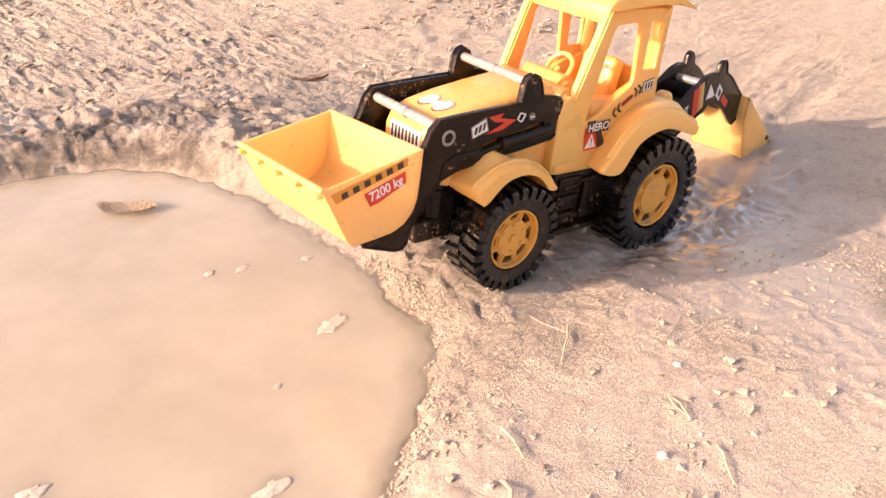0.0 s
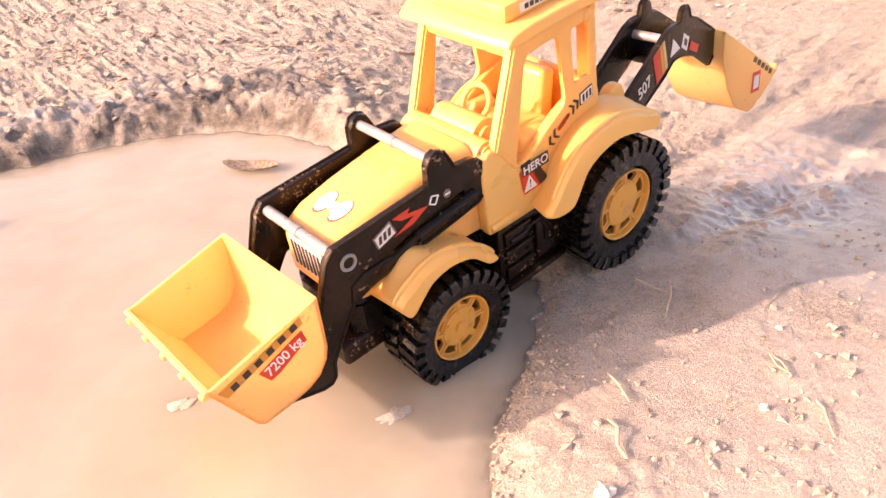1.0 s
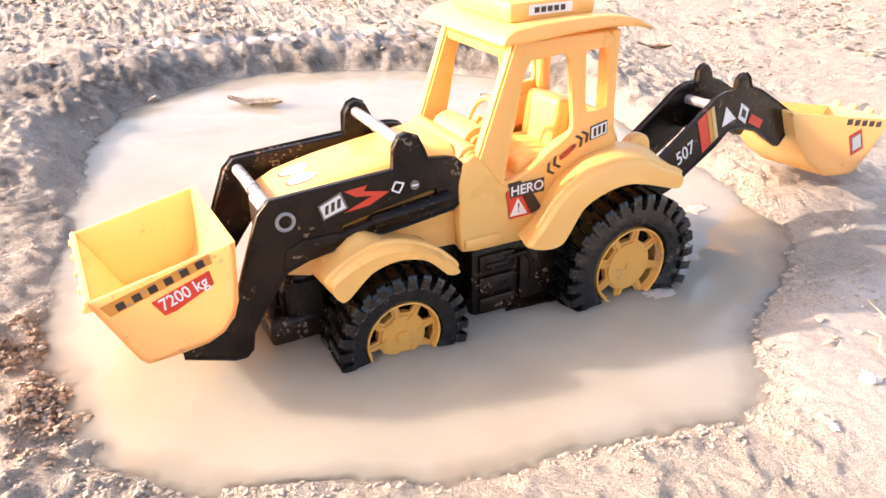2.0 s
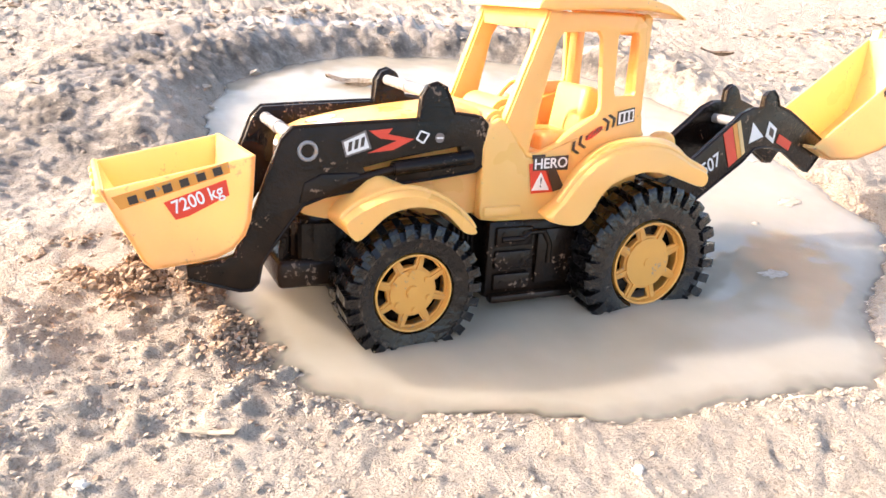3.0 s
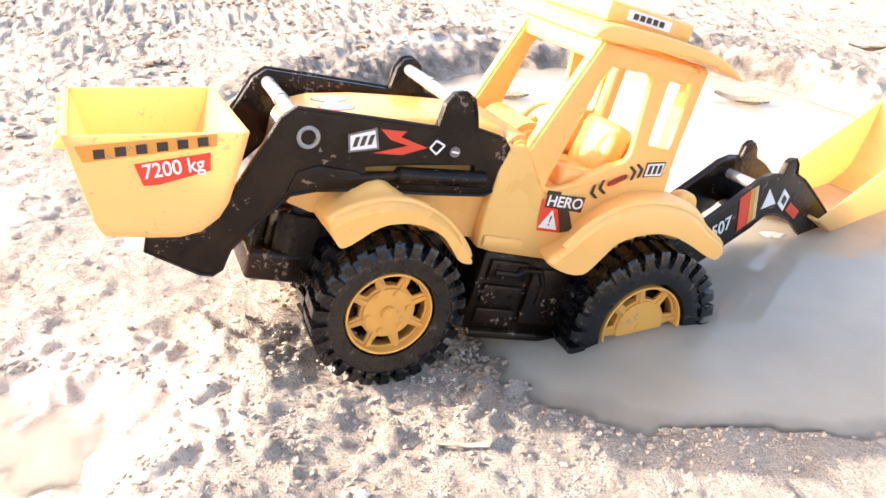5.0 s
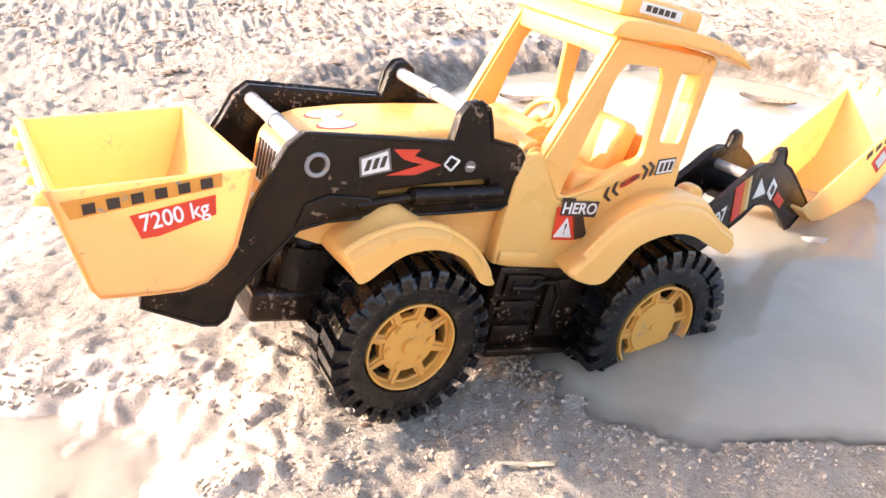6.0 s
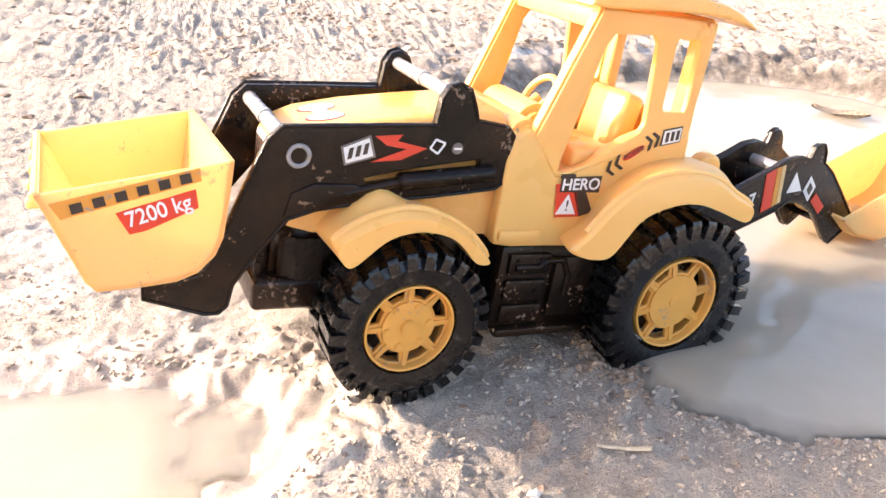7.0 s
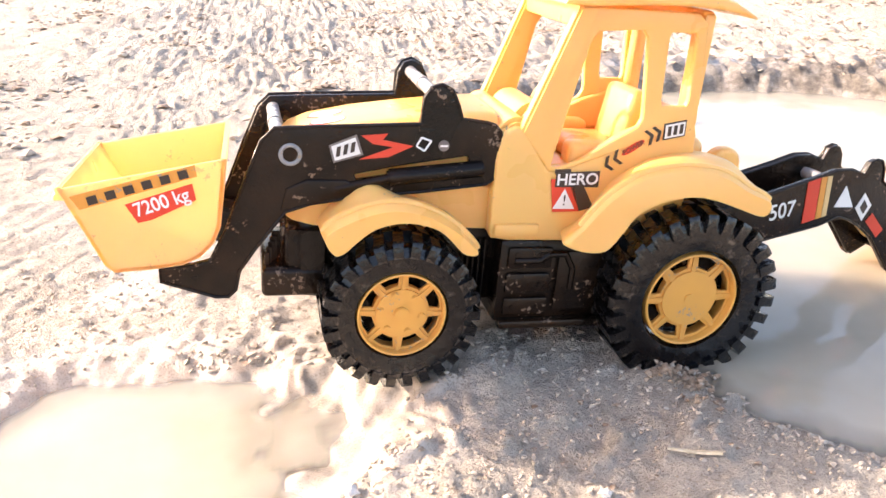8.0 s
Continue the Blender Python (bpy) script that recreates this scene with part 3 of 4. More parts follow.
def cab(toy):
    outline = [(18.5, 112), (-1, 164), (-57.5, 164), (-61.5, 114), (-40, 110), (4, 93)]
    door = soft([(-7.0, 154.3), (-31, 156), (-35, 119), (-33, 115), (-20, 107.5), (-10, 100.5), (1.0, 96.5), (4.5, 97.5)], 2, 0.09)
    rear = soft([(-41, 155.5), (-53.6, 156), (-55.2, 125.3), (-42.5, 124.8)], 2, 0.07)
    for y0, y1 in ((31.5, 34.8), (-34.8, -31.5)):
        ob = part("cab_side", plate([soft(outline, 2, 0.08), door, rear], y0, y1, 0.9), YELLOW, toy, "yellow cab side with two open windows")
    # windscreen frame: posts and header leaning back
    for s in (-1, 1):
        ring = [(20, 29, 111), (20, 35.6, 111), (9.5, 35.6, 108), (9.5, 29, 108)]
        top = [(0.5, 29, 164.5), (0.5, 35.6, 164.5), (-8.5, 35.6, 164.5), (-8.5, 29, 164.5)]
        bm = loft([ring, top])
        bmesh.ops.bevel(bm, geom=bm.edges[:], offset=1.2, segments=2, affect="EDGES")
        part("front_pillar", bm if s > 0 else flip(bm), YELLOW, toy)
    part("cab_header", box(-7, 1.2, -34, 34, 155, 165, 1.5), YELLOW, toy)
    for s in (-1, 1):
        part("rear_pillar", box(-61.5, -56, 24 if s > 0 else -34, 34 if s > 0 else -24, 112, 164, 1.4), YELLOW, toy)
    part("cab_header", box(-61, -55.5, -33, 33, 154, 165, 1.5), YELLOW, toy)
    part("cab_back", box(-62, -57, -33, 33, 92, 121, 1.5), YELLOW, toy)
    # roof slab with a visor lip and a raised plateau
    slab = soft([(10, 163.5), (9, 168), (2, 172), (-40, 173.2), (-62, 171), (-76, 164.5), (-77, 163), (-64, 166), (-40, 167)], 2, 0.25)
    bm = plate([slab], -41, 41, 1.2)
    roof = part("roof", bm, YELLOW, toy, "flat overhanging yellow roof")
    part("roof_hatch", box(-48, 0, -26, 30, 171.5, 181, 2.5), YELLOW, roof)
    decal("roof_label", [(-10, 179), (-34, 179), (-34, 174.5), (-10, 174.5)], 30.2, WHITE, roof, "pale worn sticker strip")
    for k in range(5):
        decal("label_bar", [(-13 - k * 3.6, 178), (-15.4 - k * 3.6, 178), (-15.4 - k * 3.6, 175.6), (-13 - k * 3.6, 175.6)], 30.6, DARK, roof)
    # rounded lug behind the cab
    ear = plate([soft([(-74, 80), (-74, 100), (-79, 105.5), (-87, 105.5), (-91, 100), (-92, 80)], 3, 0.25)], 23, 31, 2.2)
    part("rear_lug", ear, YELLOW, toy, "rounded yellow lug behind the cab")
    # seat, dash and wheel inside
    seat = part("seat", box(-44, -14, -17, 17, 92, 103, 4, 3), YELLOW, toy, "moulded yellow driver's seat")
    bm = box(-46, -35, -15, 15, 96, 127, 3.5, 3)
    bm.transform(Matrix.Translation((-41, 0, 100)) @ Matrix.Rotation(radians(-9), 4, "Y") @ Matrix.Translation((41, 0, -100)))
    part("backrest", bm, YELLOW, seat)
    part("side_console", box(-34, -6, 17.5, 29, 90, 106, 3, 3), YELLOW, toy)
    part("side_console", box(-34, -6, -29, -17.5, 90, 106, 3, 3), YELLOW, toy)
    part("cab_floor", box(-58, 12, -30, 30, 86, 91, 1), YELLOW, toy)
    part("dashboard", rod((9, -20, 112), (9, 20, 112), 9, 20, 3), YELLOW, toy)
    ring = torus((0, 0, 0), 9.5, 1.6)
    ring.transform(Matrix.Translation((-2, 0, 121)) @ Matrix.Rotation(radians(58), 4, "Y") @ Matrix.Rotation(radians(90), 4, "X"))
    part("steering_wheel", ring, YELLOW, toy)
    part("steering_column", rod((6, 0, 113), (-1.5, 0, 120.5), 2.2, 10), YELLOW, toy)


def fenders(toy):
    """Arched mudguards: rings of (x, z) at growing y, the upper edge first, then back under the arch."""
    front = [(24, [(101, 66), (101.5, 71), (93, 80), (83, 88), (72, 84.5), (58, 79), (46, 73.5), (38, 65.5), (44, 64), (54, 72), (68, 75.5), (82, 73), (92.5, 65)]),
             (34, [(99, 64.5), (102, 71.5), (94, 80.5), (83.5, 88.8), (73, 85), (59, 80), (47, 74.5), (37.5, 64.5), (44, 64), (54, 73), (68, 76.5), (82, 73.5), (92.5, 65)]),
             (41, [(98, 64), (102.5, 72), (93, 79), (80, 84.5), (69, 84.5), (57, 81), (46, 74.5), (37, 64), (44, 63.5), (54, 73), (68, 76.8), (82, 74), (92.5, 65)]),
             (45.5, [(97.5, 63.5), (102, 72), (92, 79.8), (79, 84.2), (67, 84), (55.5, 80), (45.5, 73.5), (36.8, 63.8), (44, 63.5), (54, 73), (68, 77), (82, 74), (92.5, 65)]),
             (50, [(97.5, 63.5), (101, 71), (91, 77.5), (79, 81.5), (67, 81.5), (56.5, 78), (46.5, 72), (37.5, 63.5), (44, 63.5), (54, 73), (68, 77), (82, 74), (92.5, 65)])]
    rear = [(28, [(-6, 66), (-14, 74), (-25, 89.5), (-41.5, 101), (-62, 104), (-79, 101.5), (-88, 95), (-95, 88.5), (-92.5, 81), (-79, 86), (-62, 89), (-46, 88), (-31, 81), (-20, 65)]),
            (36, [(-4, 66.5), (-13, 74), (-24, 89.8), (-41, 101.5), (-62, 104.6), (-79, 102), (-88.5, 95), (-95.5, 88.3), (-93, 80.8), (-79, 85), (-62, 89), (-46, 88), (-31, 81), (-20, 65)]),
            (44, [(-1.5, 66.8), (-9.5, 75.5), (-20.5, 91), (-37, 102.5), (-58, 105.4), (-75, 103), (-87, 95), (-96, 88), (-93.5, 80.3), (-79, 84.5), (-62, 89), (-46, 88), (-31, 81), (-20, 64.8)]),
            (50, [(0, 67), (-6.5, 75.5), (-17.5, 89.5), (-34, 100), (-54, 103), (-71, 100.3), (-84, 93.5), (-96, 87.5), (-93.5, 80), (-80, 84), (-62, 89), (-46, 88), (-31, 81), (-20, 64.5)]),
            (52.5, [(-2, 67), (-8, 75), (-19, 88), (-34.5, 97.5), (-54, 100.2), (-70, 97.8), (-83, 91.5), (-95, 86.5), (-93, 80.5), (-80, 84), (-62, 89), (-46, 88), (-31, 81), (-19, 64.8)])]
    for name, rings in (("front_fender", front), ("rear_fender", rear)):
        for s in (1, -1):
            fine = []
            for y, ring in rings:
                pts = [Vector(q) for q in ring]
                for _ in range(3):
                    n, out = len(pts), []
                    for i in range(n):
                        p0, p1, p2, p3 = (pts[(i + k) % n] for k in (-1, 0, 1, 2))
                        out += [p1, (p1 + p2) * 0.5625 - (p0 + p3) * 0.0625]
                    pts = out
                fine.append([Vector((x, y, z)) for x, z in pts])
            bead = fine[3][8:58]
            rows = []
            for i in range(len(fine) - 1):
                q0, q1, q2, q3 = (fine[min(max(i + k, 0), len(fine) - 1)] for k in (-1, 0, 1, 2))
                rows += [q1, [(b + c) * 0.5625 - (a + d) * 0.0625 for a, b, c, d in zip(q0, q1, q2, q3)]]
            bm = loft(rows + fine[-1:])
            ob = part(name, bm if s > 0 else flip(bm), YELLOW, toy, "arched yellow mudguard with a raised rim")
            part("bead", tube([(v.x, s * (v.y - 1.0), v.z) for v in bead[::2]], 1.6), YELLOW, ob)


def chassis(toy):
    ob = part("chassis", box(-31, 22.5, -34, 34, 22, 63, 2.5), BLACK, toy, "black plastic chassis with moulded steps")
    for s in (1, -1):
        y0, y1 = (34, 36.4) if s > 0 else (-36.4, -34)
        for x0, x1, z0, z1 in ((-2, 19, 50, 60), (-2, 19, 38, 47.5), (-2, 19, 27, 35.5), (-26, -5, 29, 58)):
            part("side_panel", box(x0, x1, y0, y1, z0, z1, 1.0), BLACK, ob)
        part("step", box(-29, 21, 33 if s > 0 else -39, 39 if s > 0 else -33, 21, 25, 1.2), BLACK, ob)
        y = 36.5 * s
        for a, b in (((16, 54), (4, 54)), ((4, 54), (0, 57)), ((0, 57), (-8, 57)), ((-8, 57), (-12, 50)), ((-12, 50), (-12, 40))):
            part("pipe", rod((a[0], y, a[1]), (b[0], y, b[1]), 1.5, 10), BLACK, ob)
        for x, z in ((15, 57), (3, 57), (15, 42), (3, 42), (15, 31), (3, 31)):
            part("rivet", rod((x, y - 0.6 * s, z), (x, y + 0.5 * s, z), 1.1, 10), BLACK, ob)
    part("engine_block", box(20, 100, -22, 22, 28, 66, 3), BLACK, toy, "black plastic engine underside")
    for i in range(5):
        x = 26 + i * 2.6
        part("rib", box(x, x + 1.2, -25, 25, 26, 60, 0.4, 1), BLACK, toy)
    nose = loft([[(x, y, z) for y, z in [(-h, z0), (h, z0), (h, z1), (-h, z1)]] for x, h, z0, z1 in ((96, 27, 33, 68), (112, 26, 34, 68), (117.5, 20, 36, 67))])
    bmesh.ops.bevel(nose, geom=nose.edges[:], offset=3, segments=3, affect="EDGES")
    part("nose", nose, BLACK, toy)
    bumper = part("bumper", box(98, 125.5, -27, 27, 34.5, 48, 2.5, 3), BLACK, toy, "scuffed black front bumper")
    bm = bmesh.new()
    for i in range(5):
        join(bm, box(117 + i * 1.2, 121 + i * 0.8, 12 + i * 2.2, 13.2 + i * 2.2, 46, 60 - i * 1.6, 0.4, 1))
    part("lamp_guard", bm, BLACK, bumper)
    for x, z in ((67.5, 36.5), (-66.5, 39.2)):
        part("axle", rod((x, -44, z), (x, 44, z), 5, 16), BLACK, toy)
    part("tow_block", box(-97, -60, -16, 16, 48, 90, 3), BLACK, toy)


ARM = [(30.5, 114), (27.5, 111), (28, 91.5), (32, 88.5), (60, 85), (84, 83), (106, 79.5), (116, 76), (121, 69.5), (129, 58.5), (134.5, 50), (136, 41.5), (139, 38.5), (144, 38.5), (165.5, 46), (165.8, 51.5), (153, 52.5), (146, 54.5),
       (139.5, 68), (131.5, 90), (125.5, 105.5), (120.5, 110.5), (104, 111.5), (62.3, 113.6), (61.3, 124), (58.5, 128.6), (54.5, 130), (50, 128), (47, 122), (44.8, 116.3), (34, 115)]
SLOT = [(88.5, 92), (71, 95.8), (41, 100.6), (40, 97), (71, 92), (87.3, 89.3)]


def loader(toy):
    for s in (1, -1):
        y0, y1 = (28.2, 33.2) if s > 0 else (-33.2, -28.2)
        arm = part("loader_arm", plate([ARM, SLOT], y0, y1, 0.8), BLACK, toy, "cranked black plastic loader arm with stickers" if s > 0 else "cranked black plastic loader arm")
        y = s * 33.0
        part("ram", rod((75, y, 91), (34, y, 95.5), 3.6, 14, 0.8), BLACK, arm)
        part("ram_rod", rod((96, y, 86), (73, y, 91), 2.0, 12), BLACK, arm)
        bm = plate([[(118, 77), (109, 79), (92, 82.5), (85, 86), (92, 90), (108, 90), (116, 86)]], y - 1.2, y + 1.4, 0.8)
        part("gusset", bm, BLACK, arm)
        part("edge_bead", tube([(a, y, b) for a, b in ARM], 0.8, True), BLACK, arm)
        part("pivot_ring", torus((114.3, y + 0.5 * s, 100.2), 3.8, 0.85), STEEL, arm, "bright grey pivot ring")
        part("pivot_hole", rod((114.3, y - 1 * s, 100.2), (114.3, y + 0.3 * s, 100.2), 3.2, 16), BLACK, arm)
        if s > 0:
            yy = 33.3
            decal("zigzag", [(86.5, 108.6), (75.5, 109.6), (77.5, 107), (64.8, 104.6), (75, 99.8), (87, 98.6), (80.5, 101.2), (73.2, 104), (81.5, 105.2)], yy, RED, arm, "red zigzag flash sticker")
            decal("badge_edge", [(99.2, 104.2), (88.2, 108.9), (85.2, 100.6), (97.2, 97.0)], yy, GREYLINE, arm)
            decal("badge", [(98.3, 103.8), (88.8, 107.8), (86.4, 101.1), (96.7, 98.0)], yy + 0.3, WHITE, arm, "white printed badge")
            for k in range(3):
                u = 96 - k * 2.9
                zc = 101.7 + k * 0.95
                decal("badge_bar", [(u, zc + 2), (u - 1.6, zc + 2.6), (u - 1.2, zc - 1.6), (u + 0.4, zc - 2.1)], yy + 0.6, DARK, arm)
            for a, b in (((63.5, 104.6), (61.5, 108.2)), ((61.5, 108.2), (57.4, 106.8)), ((57.4, 106.8), (60, 102.6)), ((60, 102.6), (63.5, 104.6))):
                part("outline_mark", rod((a[0], yy, a[1]), (b[0], yy, b[1]), 0.45, 6), WHITE, arm)
            part("screw", rod((52, yy - 1, 105), (52, yy + 0.5, 105), 2.3, 16), GREYLINE, arm, "recessed screw head")
            part("screw_slot", box(50.4, 53.6, yy + 0.4, yy + 0.8, 104.6, 105.4, 0, 1), WHITE, arm, smooth=False)
    for x, z, r in ((119.0, 105.2, 2.9), (55.5, 124.5, 2.7)):
        bar = part("cross_bar", rod((x, -29, z), (x, 29, z), r, 18), STEEL, toy, "smooth grey plastic cross bar")
        part("collar", rod((x, -2, z), (x, 2, z), r + 0.35, 18), STEEL, bar)


def scoop(bm_profile, half, t):
    """An open scoop: a sheet bent along a profile (rim to rim), closed by two cheeks."""
    n = len(bm_profile)
    c = Vector((sum(p[0] for p in bm_profile) / n, sum(p[1] for p in bm_profile) / n))
    inner = []
    for i, p in enumerate(bm_profile):
        a, b = Vector(bm_profile[max(i - 1, 0)]), Vector(bm_profile[min(i + 1, n - 1)])
        d = (b - a).normalized()
        nrm = Vector((-d.y, d.x))
        if nrm.dot(c - Vector(p)) < 0:
            nrm = -nrm
        inner.append((p[0] + nrm.x * t, p[1] + nrm.y * t))
    band = list(bm_profile) + inner[::-1]
    bm = plate([band], -half, half, 0.5)
    for s in (1, -1):
        join(bm, plate([list(bm_profile)], half - t if s > 0 else -half, half if s > 0 else t - half, 0.6))
    return bm


def front_bucket(toy):
    prof = [(138.5, 100.8), (139.5, 88), (141, 74), (143.5, 67.5), (149, 61.5), (156, 58.4), (166, 57), (180.5, 55.8), (184, 59), (198.5, 88.5)]
    bm = scoop(prof, 44.5, 2.0)
    join(bm, rod((197.8, -44, 88), (197.8, 44, 88), 1.5, 8))
    for i in range(5):
        y = -40 + i * 20
        join(bm, box(195.5, 200.5, y - 2, y + 2, 83.5, 86.5, 0.6, 1))
    tip = Matrix.Translation((168, 44.5, 80)) @ Matrix.Rotation(radians(4.0), 4, "X") @ Matrix.Translation((-168, -44.5, -80))
    bm.transform(tip)
    ob = part("front_bucket", bm, BUCKET_YELLOW, toy, "open yellow loading bucket, mud-spotted")
    y = 44.6
    decal("hazard_strip", [(194.2, 86.0), (191.0, 81.0), (149.2, 94.3), (149.9, 98.8)], y, ORANGE, ob, "amber and black hazard strip")
    for i in range(6):
        k = (i + 0.35) / 6.2
        ax, az = 190 + (150 - 190) * k, 81.8 + (94.4 - 81.8) * k
        decal("hazard_block", [(ax, az + 0.3), (ax - 3.4, az + 1.3), (ax - 2.6, az + 4.4), (ax + 0.8, az + 3.4)], y + 0.35, DARK, ob)
    decal("load_label", [(175.2, 83.2), (151, 91.6), (149.8, 85.2), (166, 77.2), (171, 76.0)], y + 0.5, RED, ob, "red load label")
    lettering("7200 kg", 162.2, 84.0, y + 0.9, 7.6, 19, WHITE, ob, "white load lettering", 0.86, 0.1)
    # drop pads where the arms carry it
    for s in (1, -1):
        part("bucket_lug", box(134, 143, 27 * s - 4, 27 * s + 4, 52, 62, 1.5), BLACK, ob)
    return ob


def tyre(r, width, lugs):
    """A chunky tyre round the y axis at the origin: carcass and staggered lugs."""
    h, ri = width / 2, r * 0.56
    prof = [(ri, -h * 0.72), (ri + 1.2, -h * 0.9), (r * 0.80, -h), (r * 0.91, -h * 0.86), (r * 0.925, 0), (r * 0.91, h * 0.86), (r * 0.80, h), (ri + 1.2, h * 0.9), (ri, h * 0.72)]
    n = 48
    rings = [[(q * math.cos(a), y, q * math.sin(a)) for q, y in prof] for a in [2 * math.pi * i / n for i in range(n)]]
    bm = loft(rings + rings[:1], caps=False)
    return bm


def lug(r, width, lugs, s):
    """One tread block of one shoulder, at the top of turn zero."""
    h = width / 2
    w = 2 * math.pi / lugs * 0.27
    rings = []
    for y, da, out in ((s * h * 1.07, -0.15 * w, 0.955), (s * h * 0.99, 0, 1.0), (s * h * 0.05, 0.9 * w, 1.0)):
        rings.append([(q * math.cos(da + e), y, q * math.sin(da + e)) for q, e in ((r * 0.80 if abs(y) > h * 0.98 else r * 0.9, -w * 1.15), (r * out, -w), (r * out, w), (r * 0.80 if abs(y) > h * 0.98 else r * 0.9, w * 1.15))])
    return loft(rings)


def rim(r, depth, lobes=8, bolts=6):
    """A dished wheel centre: a deep outer flange, short ribs round a flat middle with open gaps between them; its face looks along +y."""
    circle = lambda q, n=40: [(q * math.cos(2 * math.pi * i / n), q * math.sin(2 * math.pi * i / n)) for i in range(n)]
    bm = plate([circle(r), circle(r * 0.955)[::-1]], depth - 11, depth, 0.3)
    join(bm, torus((0, depth - 0.3, 0), r * 0.985, 0.6, 40, 8))
    join(bm, rod((0, depth - 8, 0), (0, depth - 2.2, 0), r * 0.65, 36, 1.2))
    gaps = []
    for i in range(lobes):
        a = 2 * math.pi * i / lobes
        gaps.append([(q * math.cos(a + e), q * math.sin(a + e)) for q, e in ((r * 0.66, -0.21), (r * 0.90, -0.285), (r * 0.915, 0), (r * 0.90, 0.285), (r * 0.66, 0.21))])
    join(bm, plate([circle(r * 0.965)] + gaps, depth - 5.4, depth - 3.6, 0.4))
    for i in range(lobes):
        a = 2 * math.pi * (i + 0.5) / lobes
        rib = loft([[(q, y, w) for y, w in ((depth - 7, -hw), (depth - 7, hw), (z, hw * 0.8), (z, -hw * 0.8))] for q, hw, z in ((r * 0.58, r * 0.065, depth - 2.5), (r * 0.80, r * 0.04, depth - 3.2), (r * 0.95, r * 0.06, depth - 2.4))])
        rib.transform(Matrix.Rotation(-a, 4, "Y"))
        join(bm, rib)
    join(bm, rod((0, depth - 3, 0), (0, depth - (0.6 if bolts else 1.7), 0), r * (0.17 if bolts else 0.12), 24, 0.4))
    for i in range(bolts):
        a = 2 * math.pi * (i + 0.5) / bolts
        x, z = r * 0.48 * math.cos(a), r * 0.48 * math.sin(a)
        join(bm, rod((x, depth - 3, z), (x, depth - 1.3, z), r * 0.09, 12, 0.4))
    return bm


def wheel(toy, x, side, z, r, rim_r, width, lugs, name):
    hub = part(name, rod((0, -width * 0.35, 0), (0, width * 0.02, 0), rim_r * 0.9, 24), BLACK, toy, "black chunky toy wheel with an orange-yellow centre")
    hub.location = (x / 1000, side * (53 - width / 2) / 1000, z / 1000)
    part("tyre", tyre(r, width, lugs), RUBBER, hub, "wet black rubber tyre, mud-streaked")
    for s in (-1, 1):
        first = part("tread_lug", lug(r, width, lugs, s), RUBBER, hub)
        for i in range(lugs):
            turn = 2 * math.pi * (i + (0.5 if s > 0 else 0)) / lugs
            ob = first if i == 0 else new("tread_lug", first.data)
            ob.parent = hub
            ob.rotation_euler = (0, turn, 0)
    bm = rim(rim_r, width / 2 - 1.6, 8, 6 if name == "front_wheel" else 0)
    part("rim", bm if side > 0 else flip(bm), RIM, hub, "orange-yellow plastic wheel centre")
    return hub


BOOM = [(8, -10), (8, -26), (-21, -31), (-50, -29), (-64, -28), (-76, -25), (-84, -28), (-92, -33), (-102, -41), (-119, -64), (-123, -67), (-138, -61), (-143, -57), (-141, -53), (-126, -34), (-112, -17), (-103, -9), (-102.5, -2), (-100, 2.5), (-96.5, 3.5), (-92.5, 2.5),
        (-89, -3.5), (-80, 0.5), (-70, 1.4), (-55, -1.4), (-14, -7.5)]
DIG = [(-4, 14), (1, -9), (-3, -39), (-13, -66), (-36, -93), (-42, -96), (-64, -98), (-92, -95)]


